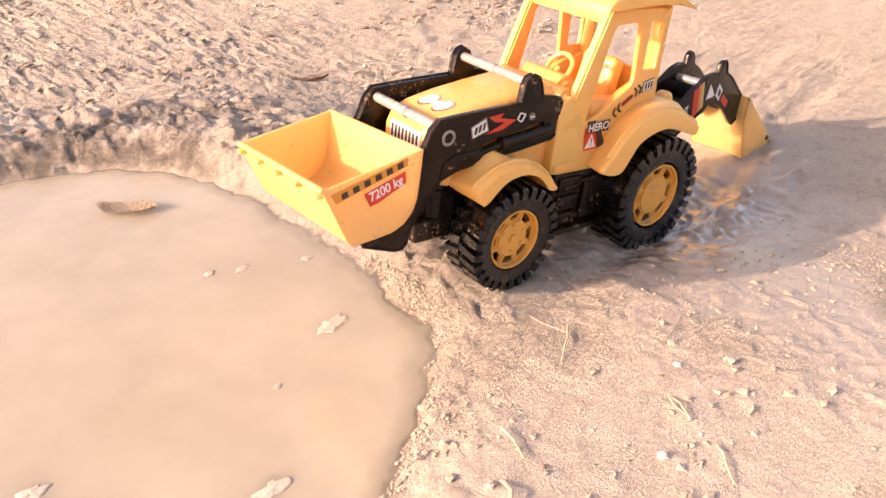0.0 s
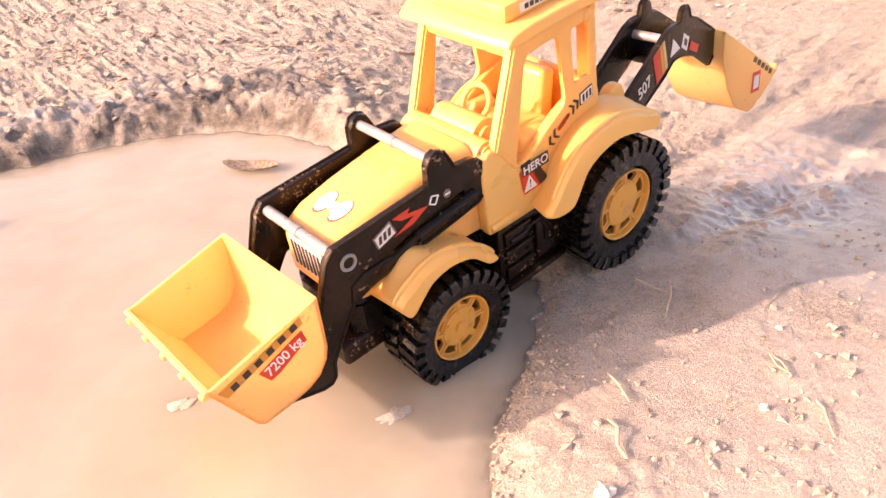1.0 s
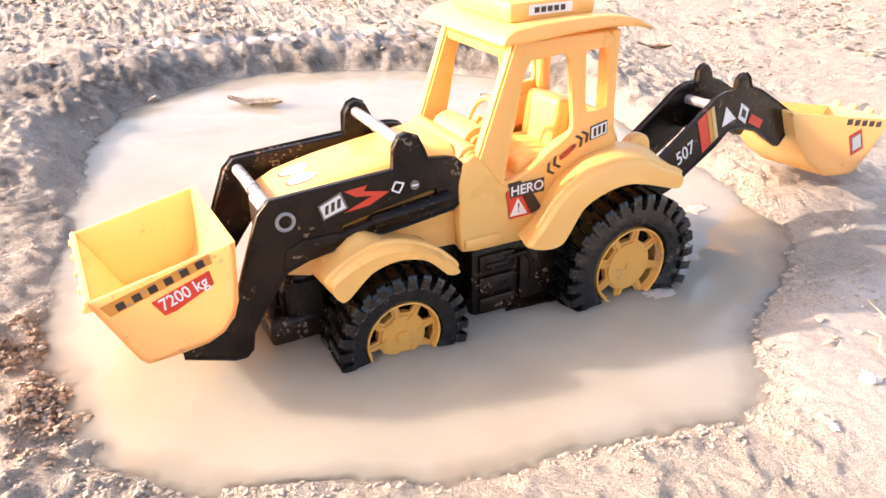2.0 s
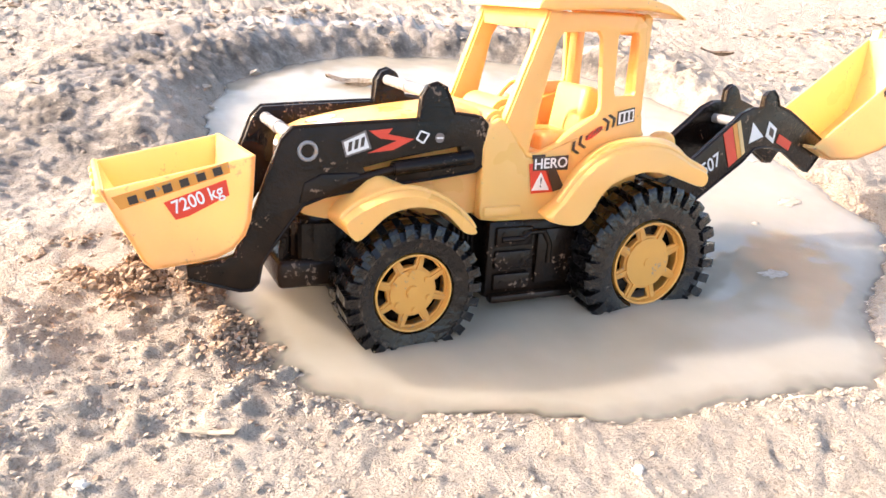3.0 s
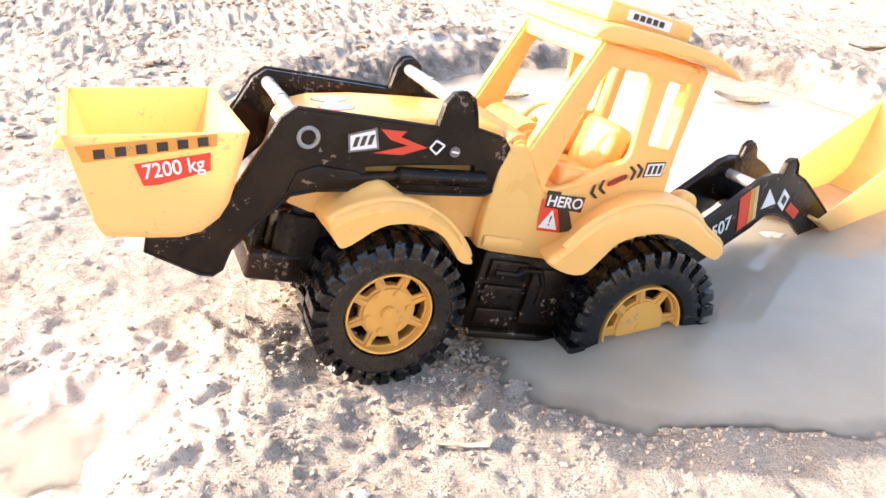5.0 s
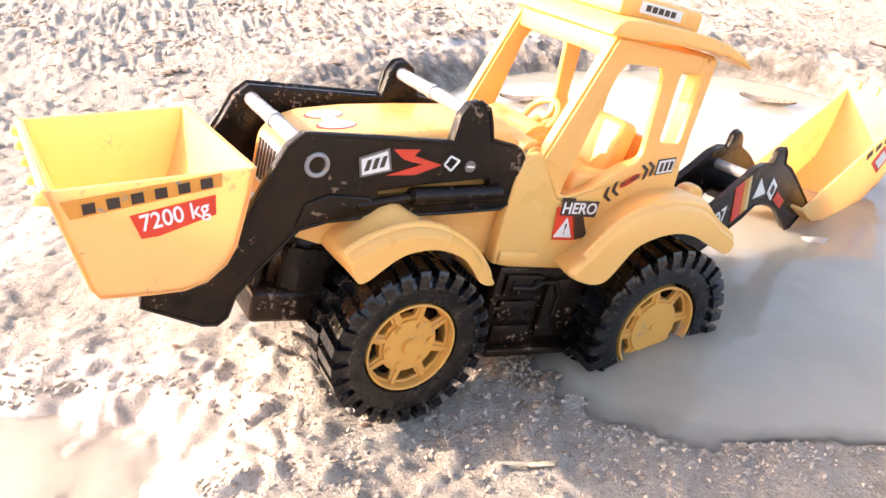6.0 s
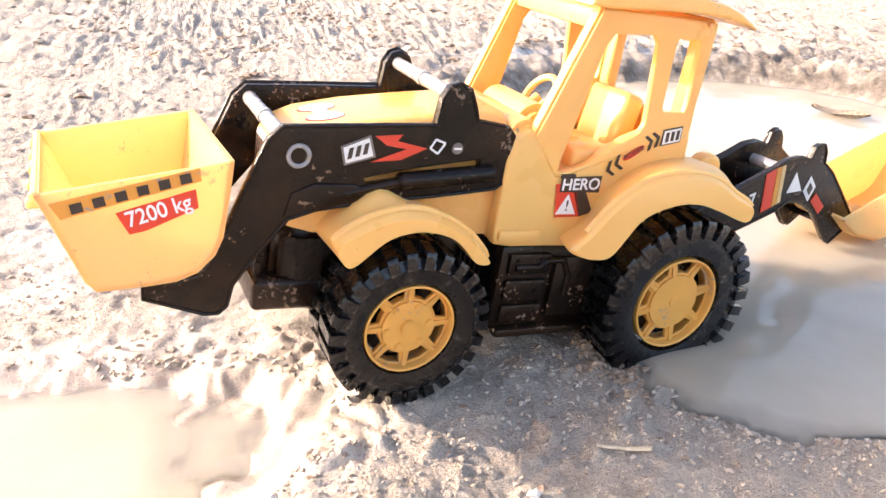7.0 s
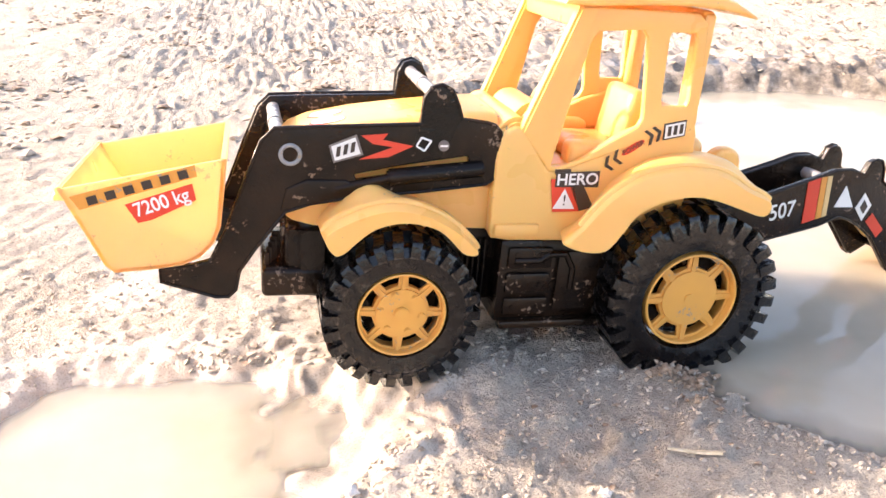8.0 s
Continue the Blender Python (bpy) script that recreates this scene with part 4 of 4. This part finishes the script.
def backhoe(toy):
    boom = part("backhoe_boom", rod((0, -17, -8), (0, 17, -8), 6, 16), BLACK, toy, "cranked black plastic backhoe boom with stickers")
    for s in (1, -1):
        y0, y1 = (13.6, 17.2) if s > 0 else (-14.6, -11)
        part("boom_plate", plate([BOOM], y0, y1, 0.6), BLACK, boom)
        part("edge_bead", tube([(a, 17 if s > 0 else -14.4, b) for a, b in BOOM], 0.8, True), BLACK, boom)
    part("cross_bar", rod((-77, -14, -9), (-77, 14, -9), 3.0, 16), STEEL, boom, "smooth grey plastic cross bar")
    part("stick_web", box(-96, -72, -13.6, 13.6, -30, -20, 2), BLACK, boom)
    part("stick_pin", rod((-130, -16, -58), (-130, 16, -58), 2.4, 12), BLACK, boom)
    y = 17.3
    decal("stripe", [(-52, -1.5), (-60, -1), (-60, -24), (-52, -25)], y, RED, boom, "red printed stripe")
    decal("stripe", [(-60.5, -1), (-64, -1), (-64, -23.5), (-60.5, -24)], y, ORANGE, boom, "amber printed stripe")
    decal("stripe", [(-64.5, -1), (-67.5, -1), (-67.5, -23), (-64.5, -23.5)], y, STRAWPRINT, boom)
    lettering("507", -38, -16, y + 0.2, 12, 3, WHITE, boom, "white model number", 0.9, 0.1)
    decal("warning_triangle", [(-78, -8), (-85, -21), (-72, -19)], y, WHITE, boom, "white warning triangle")
    decal("badge", [(-92, -14), (-98, -22), (-93, -30), (-87, -22)], y, WHITE, boom, "pale printed badge")
    decal("badge_bar", [(-92.2, -18), (-95, -22), (-92.8, -26), (-90, -22)], y + 0.3, DARK, boom)
    decal("stripe", [(-100, -27), (-110, -38), (-106, -42), (-96, -31)], y, RED, boom)
    bm = scoop(DIG, 25, 1.8)
    for i in range(4):
        join(bm, box(-98, -89, -23 + i * 13.2, -16.5 + i * 13.2, -97, -93, 0.8, 1))
    bucket = part("digger_bucket", bm, BUCKET_YELLOW, toy, "yellow digging bucket with a toothed lip")
    y = 25.1
    decal("bucket_label", [(-46, -60), (-60, -68), (-56, -86), (-42, -78)], y, RED, bucket, "red printed label")
    decal("badge_bar", [(-48, -65), (-57, -70), (-54, -81), (-45, -76)], y + 0.3, WHITE, bucket)
    for i in range(5):
        k = i / 5
        ax, az = -50 - 34 * k, -46 - 43 * k
        decal("hazard_block", [(ax, az), (ax - 4.6, az - 5), (ax - 1.6, az - 7.8), (ax + 3.0, az - 2.8)], y, DARK, bucket)
    return boom, bucket


# ---- litter on the ground ----
def lump_mesh(name, n_seed, size, flat, material):
    """A broken, angular little lump."""
    rnd = random.Random(n_seed)
    bm = bmesh.new()
    bmesh.ops.create_icosphere(bm, subdivisions=2, radius=1)
    for v in bm.verts:
        k = 0.72 + 0.5 * noise.noise(v.co * 1.3 + Vector((n_seed, 0, 0))) + rnd.uniform(-0.07, 0.07)
        v.co = Vector((v.co.x * size * k, v.co.y * size * k * rnd.uniform(0.9, 1.1), v.co.z * size * k * flat))
    me = bpy.data.meshes.new(name)
    bm.to_mesh(me)
    bm.free()
    me.materials.append(material)
    return me


def on_ground(x, y):
    return float(terrain(np.array([x]), np.array([y]))[0][0])


# pebbles that can be told apart, with the pale one beside the near shore
for i, (x, y, s) in enumerate(((-0.203, 0.147, 0.0052), (-0.30, 0.16, 0.0032), (-0.252, 0.205, 0.003), (-0.36, 0.13, 0.0026), (-0.16, 0.165, 0.003), (-0.19, 0.19, 0.004), (0.02, 0.16, 0.003), (0.21, 0.11, 0.003), (0.30, 0.09, 0.0035))):
    ob = new("pebble", lump_mesh("pebble", i + 3, s, 0.7, STONE))
    ob.location, ob.rotation_euler = (x, y, on_ground(x, y) + s * 0.3), (0, 0, i * 1.3)
    tagged(ob, "small pale stone lying on the silt" if i else "rounded whitish pebble near the puddle's edge", "stone", "pebbles on the mud")


def stalk(name, pts, r, label):
    c = [Vector((x, y, on_ground(x, y) + r + dz)) for x, y, dz in pts]
    rings = []
    for i, p in enumerate(c):
        d = (c[min(i + 1, len(c) - 1)] - c[max(i - 1, 0)]).normalized()
        u = d.cross(Vector((0, 0, 1))).normalized()
        v = u.cross(d)
        k = r * (1 - 0.5 * i / len(c))
        rings.append([p + k * (math.cos(a) * u + 0.6 * math.sin(a) * v) for a in [2 * math.pi * j / 6 for j in range(6)]])
    bm = loft(rings)
    me = bpy.data.meshes.new(name)
    bm.to_mesh(me)
    bm.free()
    me.materials.append(STRAW)
    tagged(new(name, me), label, "twig", "dry stalks on the mud")


stalk("straw", [(-0.322, 0.174, 0), (-0.318, 0.180, 0.001), (-0.312, 0.185, 0.001), (-0.306, 0.192, 0)], 0.0009, "bent dry straw lying on the silt")
stalk("straw", [(-0.238, 0.118, 0), (-0.235, 0.126, 0.002), (-0.228, 0.132, 0.001), (-0.225, 0.140, 0)], 0.0012, "pinkish dry stalk pressed into the mud")
stalk("straw", [(-0.10, 0.139, 0), (-0.092, 0.145, 0.002), (-0.083, 0.143, 0.002), (-0.078, 0.138, 0)], 0.0007, "curled dry straw beside the water")
stalk("straw", [(0.158, 0.098, 0), (0.167, 0.095, 0.0005), (0.178, 0.092, 0)], 0.0013, "short flat straw on shaded silt")
stalk("straw", [(-0.35, 0.066, 0.001), (-0.34, 0.074, 0.002), (-0.332, 0.078, 0.002), (-0.322, 0.084, 0)], 0.0006, "thin pale stalk beside the wheel track")
stalk("straw", [(-0.40, 0.108, 0), (-0.385, 0.112, 0.001), (-0.37, 0.114, 0)], 0.0005, "thin pale stalk beside the wheel track")

stalk("twig", [(0.110, 0.024, 0.001), (0.111, 0.033, 0.001), (0.112, 0.042, 0.001)], 0.0011, "pale split twig lying beside the wheel track")
stalk("twig", [(-0.336, 0.140, 0.001), (-0.334, 0.148, 0.001), (-0.328, 0.157, 0.001)], 0.0007, "curled dry rootlet on the trodden bank")
stalk("twig", [(-0.262, 0.096, 0.001), (-0.260, 0.105, 0.001), (-0.254, 0.117, 0.001)], 0.0009, "reddish dry stalk pressed into the mud")
stalk("twig", [(-0.341, 0.046, 0.001), (-0.342, 0.058, 0.001), (-0.344, 0.071, 0.001)], 0.0005, "thin dark stalk beside the wheel track")
stalk("twig", [(-0.336, 0.140, 0.001), (-0.330, 0.148, 0.001), (-0.329, 0.156, 0.001)], 0.0007, "curled pale straw on the bank")


def curled_leaf(x, y, z, length, wide, turn, label, name="dead_leaf"):
    """A cupped dead leaf with a midrib fold."""
    bm = bmesh.new()
    grid = []
    for i in range(9):
        u = i / 8
        w = wide * math.sin(math.pi * min(max(u, 0.02), 0.98)) ** 0.7 * (1 + 0.12 * math.sin(9 * u))
        row = []
        for j in range(5):
            v = (j - 2) / 2
            row.append(bm.verts.new(((u - 0.5) * length, v * w, abs(v) * 0.0035 + 0.004 * (u - 0.5) ** 2 * 4 + 0.0012 * math.sin(7 * u + 3 * v))))
        grid.append(row)
    for a, b in zip(grid, grid[1:]):
        for j in range(4):
            bm.faces.new((a[j], a[j + 1], b[j + 1], b[j]))
    bmesh.ops.solidify(bm, geom=bm.faces[:], thickness=0.0005)
    me = bpy.data.meshes.new(name)
    bm.to_mesh(me)
    bm.free()
    me.materials.append(LEAF if label.startswith("dark") else PALE_LEAF)
    for p in me.polygons:
        p.use_smooth = True
    ob = new(name, me)
    ob.location, ob.rotation_euler = (x, y, z), (0, 0, turn)
    return tagged(ob, label, "leaf", "dead leaves in the puddle")


curled_leaf(-0.250, -0.292, 0.006, 0.052, 0.011, 2.2, "curled brown dead leaf floating in the puddle")
curled_leaf(-0.033, -0.36, 0.006, 0.05, 0.009, 2.6, "sodden pale leaf floating in the puddle")
curled_leaf(-0.52, -0.42, 0.012, 0.04, 0.006, 2.5, "dark dead leaf on the dry field")


def scum_patch(x, y, s, seed):
    """A thin ragged raft of scum with a low crown."""
    rnd = random.Random(seed)
    bm = bmesh.new()
    shape = [1 + 0.16 * math.sin(2 * a + seed) + 0.12 * math.sin(5 * a + 2 * seed) + rnd.uniform(-0.22, 0.22) for a in [2 * math.pi * i / 36 for i in range(36)]]
    rings = []
    for k, z in ((1.0, -0.0003), (0.95, 0.0001), (0.72, 0.0003), (0.45, 0.0003), (0.2, 0.0004)):
        rings.append([(s * k * q * math.cos(2 * math.pi * i / 36), 0.7 * s * k * q * math.sin(2 * math.pi * i / 36), z + rnd.uniform(-0.00025, 0.00025) * (k < 0.95)) for i, q in enumerate(shape)])
    bm = loft(rings)
    me = bpy.data.meshes.new("foam")
    bm.to_mesh(me)
    bm.free()
    me.materials.append(SCUM)
    for p in me.polygons:
        p.use_smooth = True
    ob = new("foam", me)
    ob.location = (x, y, 0.0062)
    tagged(ob, "ragged raft of pale scum on the muddy water", "foam", "scum on the puddle")


for i, (x, y, s) in enumerate(((-0.263, -0.143, 0.005), (-0.265, -0.044, 0.010), (-0.168, 0.04, 0.008), (-0.088, -0.043, 0.007), (-0.30, -0.12, 0.004), (-0.245, -0.155, 0.004), (-0.21, -0.02, 0.003))):
    scum_patch(x, y, s, i)


def scatter(name, count, box_m, size, flat, seed, material, label, keep=None):
    """Loose crumbs as one sheet of small angular lumps."""
    rs = np.random.RandomState(seed)
    x0, x1, y0, y1 = box_m
    px, py = rs.uniform(x0, x1, count), rs.uniform(y0, y1, count)
    ok = np.minimum(away(px, py, POND), away(px, py, POOL)) > 0.004
    if keep is not None:
        ok &= keep(px, py, rs)
    px, py = px[ok], py[ok]
    pz = terrain(px, py)[0]
    n = len(px)
    base = np.array([(1, 0, 0), (-0.5, 0.87, 0), (-0.5, -0.87, 0), (0.3, 0.5, 0.8), (-0.6, 0.1, 0.7), (0.3, -0.5, 0.75), (0, 0, -0.5)])
    tris = np.array([(0, 1, 3), (1, 4, 3), (1, 2, 4), (2, 5, 4), (2, 0, 5), (0, 3, 5), (3, 4, 5), (1, 0, 6), (2, 1, 6), (0, 2, 6)])
    s = size * rs.uniform(0.35, 1.0, n) ** 2.2 + size * 0.18
    a = rs.uniform(0, 6.28, n)
    jit = base[None] * (1 + rs.uniform(-0.35, 0.35, (n, 7, 3)))
    c, sn = np.cos(a)[:, None], np.sin(a)[:, None]
    vx = (jit[..., 0] * c - jit[..., 1] * sn) * s[:, None] * rs.uniform(0.7, 1.6, (n, 1)) + px[:, None]
    vy = (jit[..., 0] * sn + jit[..., 1] * c) * s[:, None] + py[:, None]
    vz = jit[..., 2] * s[:, None] * flat + pz[:, None] + 0.1 * s[:, None]
    co = np.stack([vx, vy, vz], -1).reshape(-1, 3)
    f = (tris[None] + 7 * np.arange(n)[:, None, None]).reshape(-1, 3)
    me = bpy.data.meshes.new(name)
    me.from_pydata(co.tolist(), [], f.tolist())
    me.materials.append(material)
    tagged(new(name, me), label, "soil crumbs", kind="stuff")


patch = lambda px, py, rs: rs.rand(len(px)) < 0.12 + 0.88 * smooth(0.0, 0.6, lattice(px, py, 0.09, 10))
near = lambda px, py, rs: rs.rand(len(px)) < (0.08 + 0.6 * smooth(0.0, 0.6, lattice(px, py, 0.07, 10))) * (0.25 + 0.75 * smooth(-0.3, 0.0, px)) + 0.9 * bell(px, py, 0.25, 0.06, 0.06, 0.08)
scatter("soil_crumbs", 34000, (-0.62, 0.48, -0.30, 0.22), 0.0013, 0.9, 5, CLOD, "dry crumbs of silt scattered over the bank", keep=near)
scatter("soil_clods", 9000, (-1.3, 0.9, -1.3, -0.30), 0.0052, 0.6, 6, CLOD, "loose clods on the trodden field", keep=patch)
scatter("leaf_litter", 7000, (-1.4, 0.9, -1.5, -0.40), 0.006, 0.45, 7, LEAF, "dry leaf scraps strewn over the field", keep=patch)
rim_only = lambda px, py, rs: terrain(px, py)[2] > rs.uniform(0.15, 0.7, len(px))
scatter("brown_clods", 9000, (0.11, 0.24, -0.10, 0.08), 0.0019, 0.95, 8, BROWN_CLOD, "broken brown clods at the puddle's rim", keep=rim_only)
shore = lambda px, py, rs: rs.rand(len(px)) < (1 - smooth(0.004, 0.02, away(px, py, POOL)))
scatter("wet_clods", 1500, (0.28, 0.37, -0.03, 0.12), 0.0019, 0.8, 9, CLOD, "wet crusted clods along the shallow pool", keep=shore)
edge = lambda px, py, rs: rs.rand(len(px)) < (1 - smooth(0.006, 0.03 + 0.02 * lattice(px, py, 0.04, 81), away(px, py, POND)))
scatter("shore_crumbs", 26000, (-0.36, 0.15, -0.08, 0.2), 0.0015, 0.8, 10, CLOD, "damp crumbs along the puddle's edge", keep=edge)
scatter("dark_scraps", 2200, (-0.62, 0.3, -0.2, 0.22), 0.0017, 0.4, 11, LEAF, "dark scraps of rotten straw on the silt", keep=near)
loose = lambda px, py, rs: rs.rand(len(px)) < 0.1 + 0.9 * smooth(0.1, 0.6, lattice(px, py, 0.05, 82))
scatter("bank_clods", 1100, (-0.62, -0.02, 0.06, 0.24), 0.0026, 0.75, 12, CLOD, "loose damp clods on the trodden bank", keep=loose)


STRAWPRINT = plastic("sticker_sand", (0.7, 0.48, 0.22), (0.64, 0.44, 0.2), 0.4, amount=0.66)

toy = tagged(new("toy_backhoe_loader"), "yellow and black plastic toy backhoe loader, wet and mud-spotted", "toy vehicle")
hood(toy)
shell(toy)
cab(toy)
fenders(toy)
chassis(toy)
loader(toy)
front_bucket(toy)
boom, dig = backhoe(toy)
WHEELS = []
for nm, wx, wz, wr, rr, ww, lg in (("front_wheel", 68.5, 36.2, 33.8, 18.8, 27, 26), ("rear_wheel", -66.5, 39.2, 42.3, 22.6, 30, 28)):
    for side in (1, -1):
        WHEELS.append((wheel(toy, wx, side, wz, wr, rr, ww, lg, nm), wr, wx, side, wz, ww))


def motions():
    """The toy's drive through the puddle, its wheels and its loose backhoe."""
    TOY_ROWS = [
        (0, pose(-0.4275, -0.0307, -0.0002, -3.88, -9.67, -4.95)),
        (0.5, pose(-0.3883, -0.0276, 0.0049, -4.21, -8.77, -0.63)),
        (0.7, pose(-0.3678, -0.0300, 0.0043, -6.21, -5.01, 0.85)),
        (0.8, pose(-0.3421, -0.0276, 0.0042, -6.08, 1.09, 1.12)),
        (0.9, pose(-0.3145, -0.0268, 0.0047, -5.36, 5.19, 1.88)),
        (1, pose(-0.2866, -0.0217, 0.0073, -3.33, 6.99, 2.90)),
        (1.2, pose(-0.1971, -0.0136, -0.0133, 6.81, 7.36, 7.15)),
        (1.5, pose(-0.1466, -0.0130, -0.0184, 4.08, 8.50, 3.56)),
        (1.7, pose(-0.1206, -0.0137, -0.0210, 2.05, 4.70, 2.87)),
        (2.8, pose(-0.0107, 0.0001, -0.0176, 8.52, 0.15, 1.08)),
        (3, pose(0.0000, 0.0000, -0.0167, 9.88, -2.34, -0.00)),
        (3.5, pose(0.0248, -0.0049, -0.0141, 9.85, -7.81, -0.56)),
        (4, pose(0.0495, -0.0062, -0.0111, 8.06, -11.13, -0.28)),
        (4.5, pose(0.0997, -0.0087, -0.0125, 2.53, -14.20, -0.36)),
        (5, pose(0.1306, -0.0123, -0.0099, 0.92, -16.56, 3.74)),
        (5.2, pose(0.1353, -0.0043, -0.0083, 0.07, -16.91, 9.54)),
        (6.3, pose(0.1650, -0.0095, -0.0013, -1.39, -12.90, 11.20)),
        (6.5, pose(0.1721, -0.0157, -0.0056, -0.56, -8.80, 7.74)),
        (7, pose(0.1877, -0.0129, 0.0048, 0.05, -9.39, 9.24)),
        (7.5, pose(0.2003, -0.0184, 0.0057, 2.41, -7.46, 4.39)),
        (8, pose(0.2088, -0.0232, 0.0065, 2.37, -5.78, 2.01)),
    ]
    BOOM_ROWS = [
        (0, pose(-0.0923, 0, 0.0804, 0, 17.70, 6.78)),
        (0.5, pose(-0.0923, 0, 0.0804, 0, 17.99, 7.55)),
        (0.7, pose(-0.0923, 0, 0.0804, 0, 16.82, 6.45)),
        (0.8, pose(-0.0923, 0, 0.0804, 0, 17.32, 7.38)),
        (0.9, pose(-0.0923, 0, 0.0804, 0, 16.93, 7.30)),
        (1, pose(-0.0923, 0, 0.0804, 0, 16.10, 7.80)),
        (1.2, pose(-0.0923, 0, 0.0804, 0, 18.68, 7.87)),
        (1.5, pose(-0.0923, 0, 0.0804, 0, 21.78, 8.82)),
        (1.7, pose(-0.0923, 0, 0.0804, 0, 21.32, 8.96)),
        (2.8, pose(-0.0923, 0, 0.0804, 0, 23.53, 6.84)),
        (3, pose(-0.0923, 0, 0.0804, 0, 25.10, 7.82)),
        (3.5, pose(-0.0923, 0, 0.0804, 0, 27.94, 10.28)),
        (4, pose(-0.0923, 0, 0.0804, 0, 28.12, 9.23)),
        (4.5, pose(-0.0923, 0, 0.0804, 0, 27.37, 12.23)),
        (5, pose(-0.0923, 0, 0.0804, 0, 27.81, 12.05)),
        (5.2, pose(-0.0923, 0, 0.0804, 0, 27.64, 12.24)),
        (6.3, pose(-0.0923, 0, 0.0804, 0, 19.99, 8.68)),
        (6.5, pose(-0.0923, 0, 0.0804, 0, 15.46, 7.13)),
        (7, pose(-0.0923, 0, 0.0804, 0, 13.45, 7.49)),
        (7.5, pose(-0.0923, 0, 0.0804, 0, 10.50, 5.66)),
        (8, pose(-0.0923, 0, 0.0804, 0, 6.56, 6.78)),
    ]
    TRAVEL = [
        (0, 0.0000), (0.5, 0.0393), (0.7, 0.0599), (0.8, 0.0858), (0.9, 0.1133), (1, 0.1417), (1.2, 0.2316), (1.5, 0.2821), (1.7, 0.3081), (2.8, 0.4189), (3, 0.4295), (3.5, 0.4549), (4, 0.4796), (4.5, 0.5298), (5, 0.5609), (5.2, 0.5702), (6.3, 0.6003), (6.5, 0.6098), (7, 0.6257), (7.5, 0.6394), (8, 0.6492)
    ]
    walk(toy, TOY_ROWS)
    walk(boom, BOOM_ROWS)
    times = [0.05 * i for i in range(161)]
    ts, ds = [r[0] for r in TRAVEL], [r[1] for r in TRAVEL]
    for hub, wr, wx, side, wz, ww in WHEELS:
        rows = []
        for t in times:
            turn = np.degrees(np.interp(t, ts, ds) / (wr / 1000))
            rows.append((t, pose(wx / 1000, side * (53 - ww / 2) / 1000, wz / 1000, 0, turn, 0)))
        walk(hub, rows)
    turn_t, turn_a = [r[0] for r in [(0, 0), (1.5, 0), (1.7, 4), (2.8, 55), (5.2, 58), (8, 58)]], [r[1] for r in [(0, 0), (1.5, 0), (1.7, 4), (2.8, 55), (5.2, 58), (8, 58)]]
    walk(dig, [(t, m @ pose(-0.130, 0, -0.058, 0, float(np.interp(t, turn_t, turn_a)), 0)) for t, m in BOOM_ROWS])


motions()
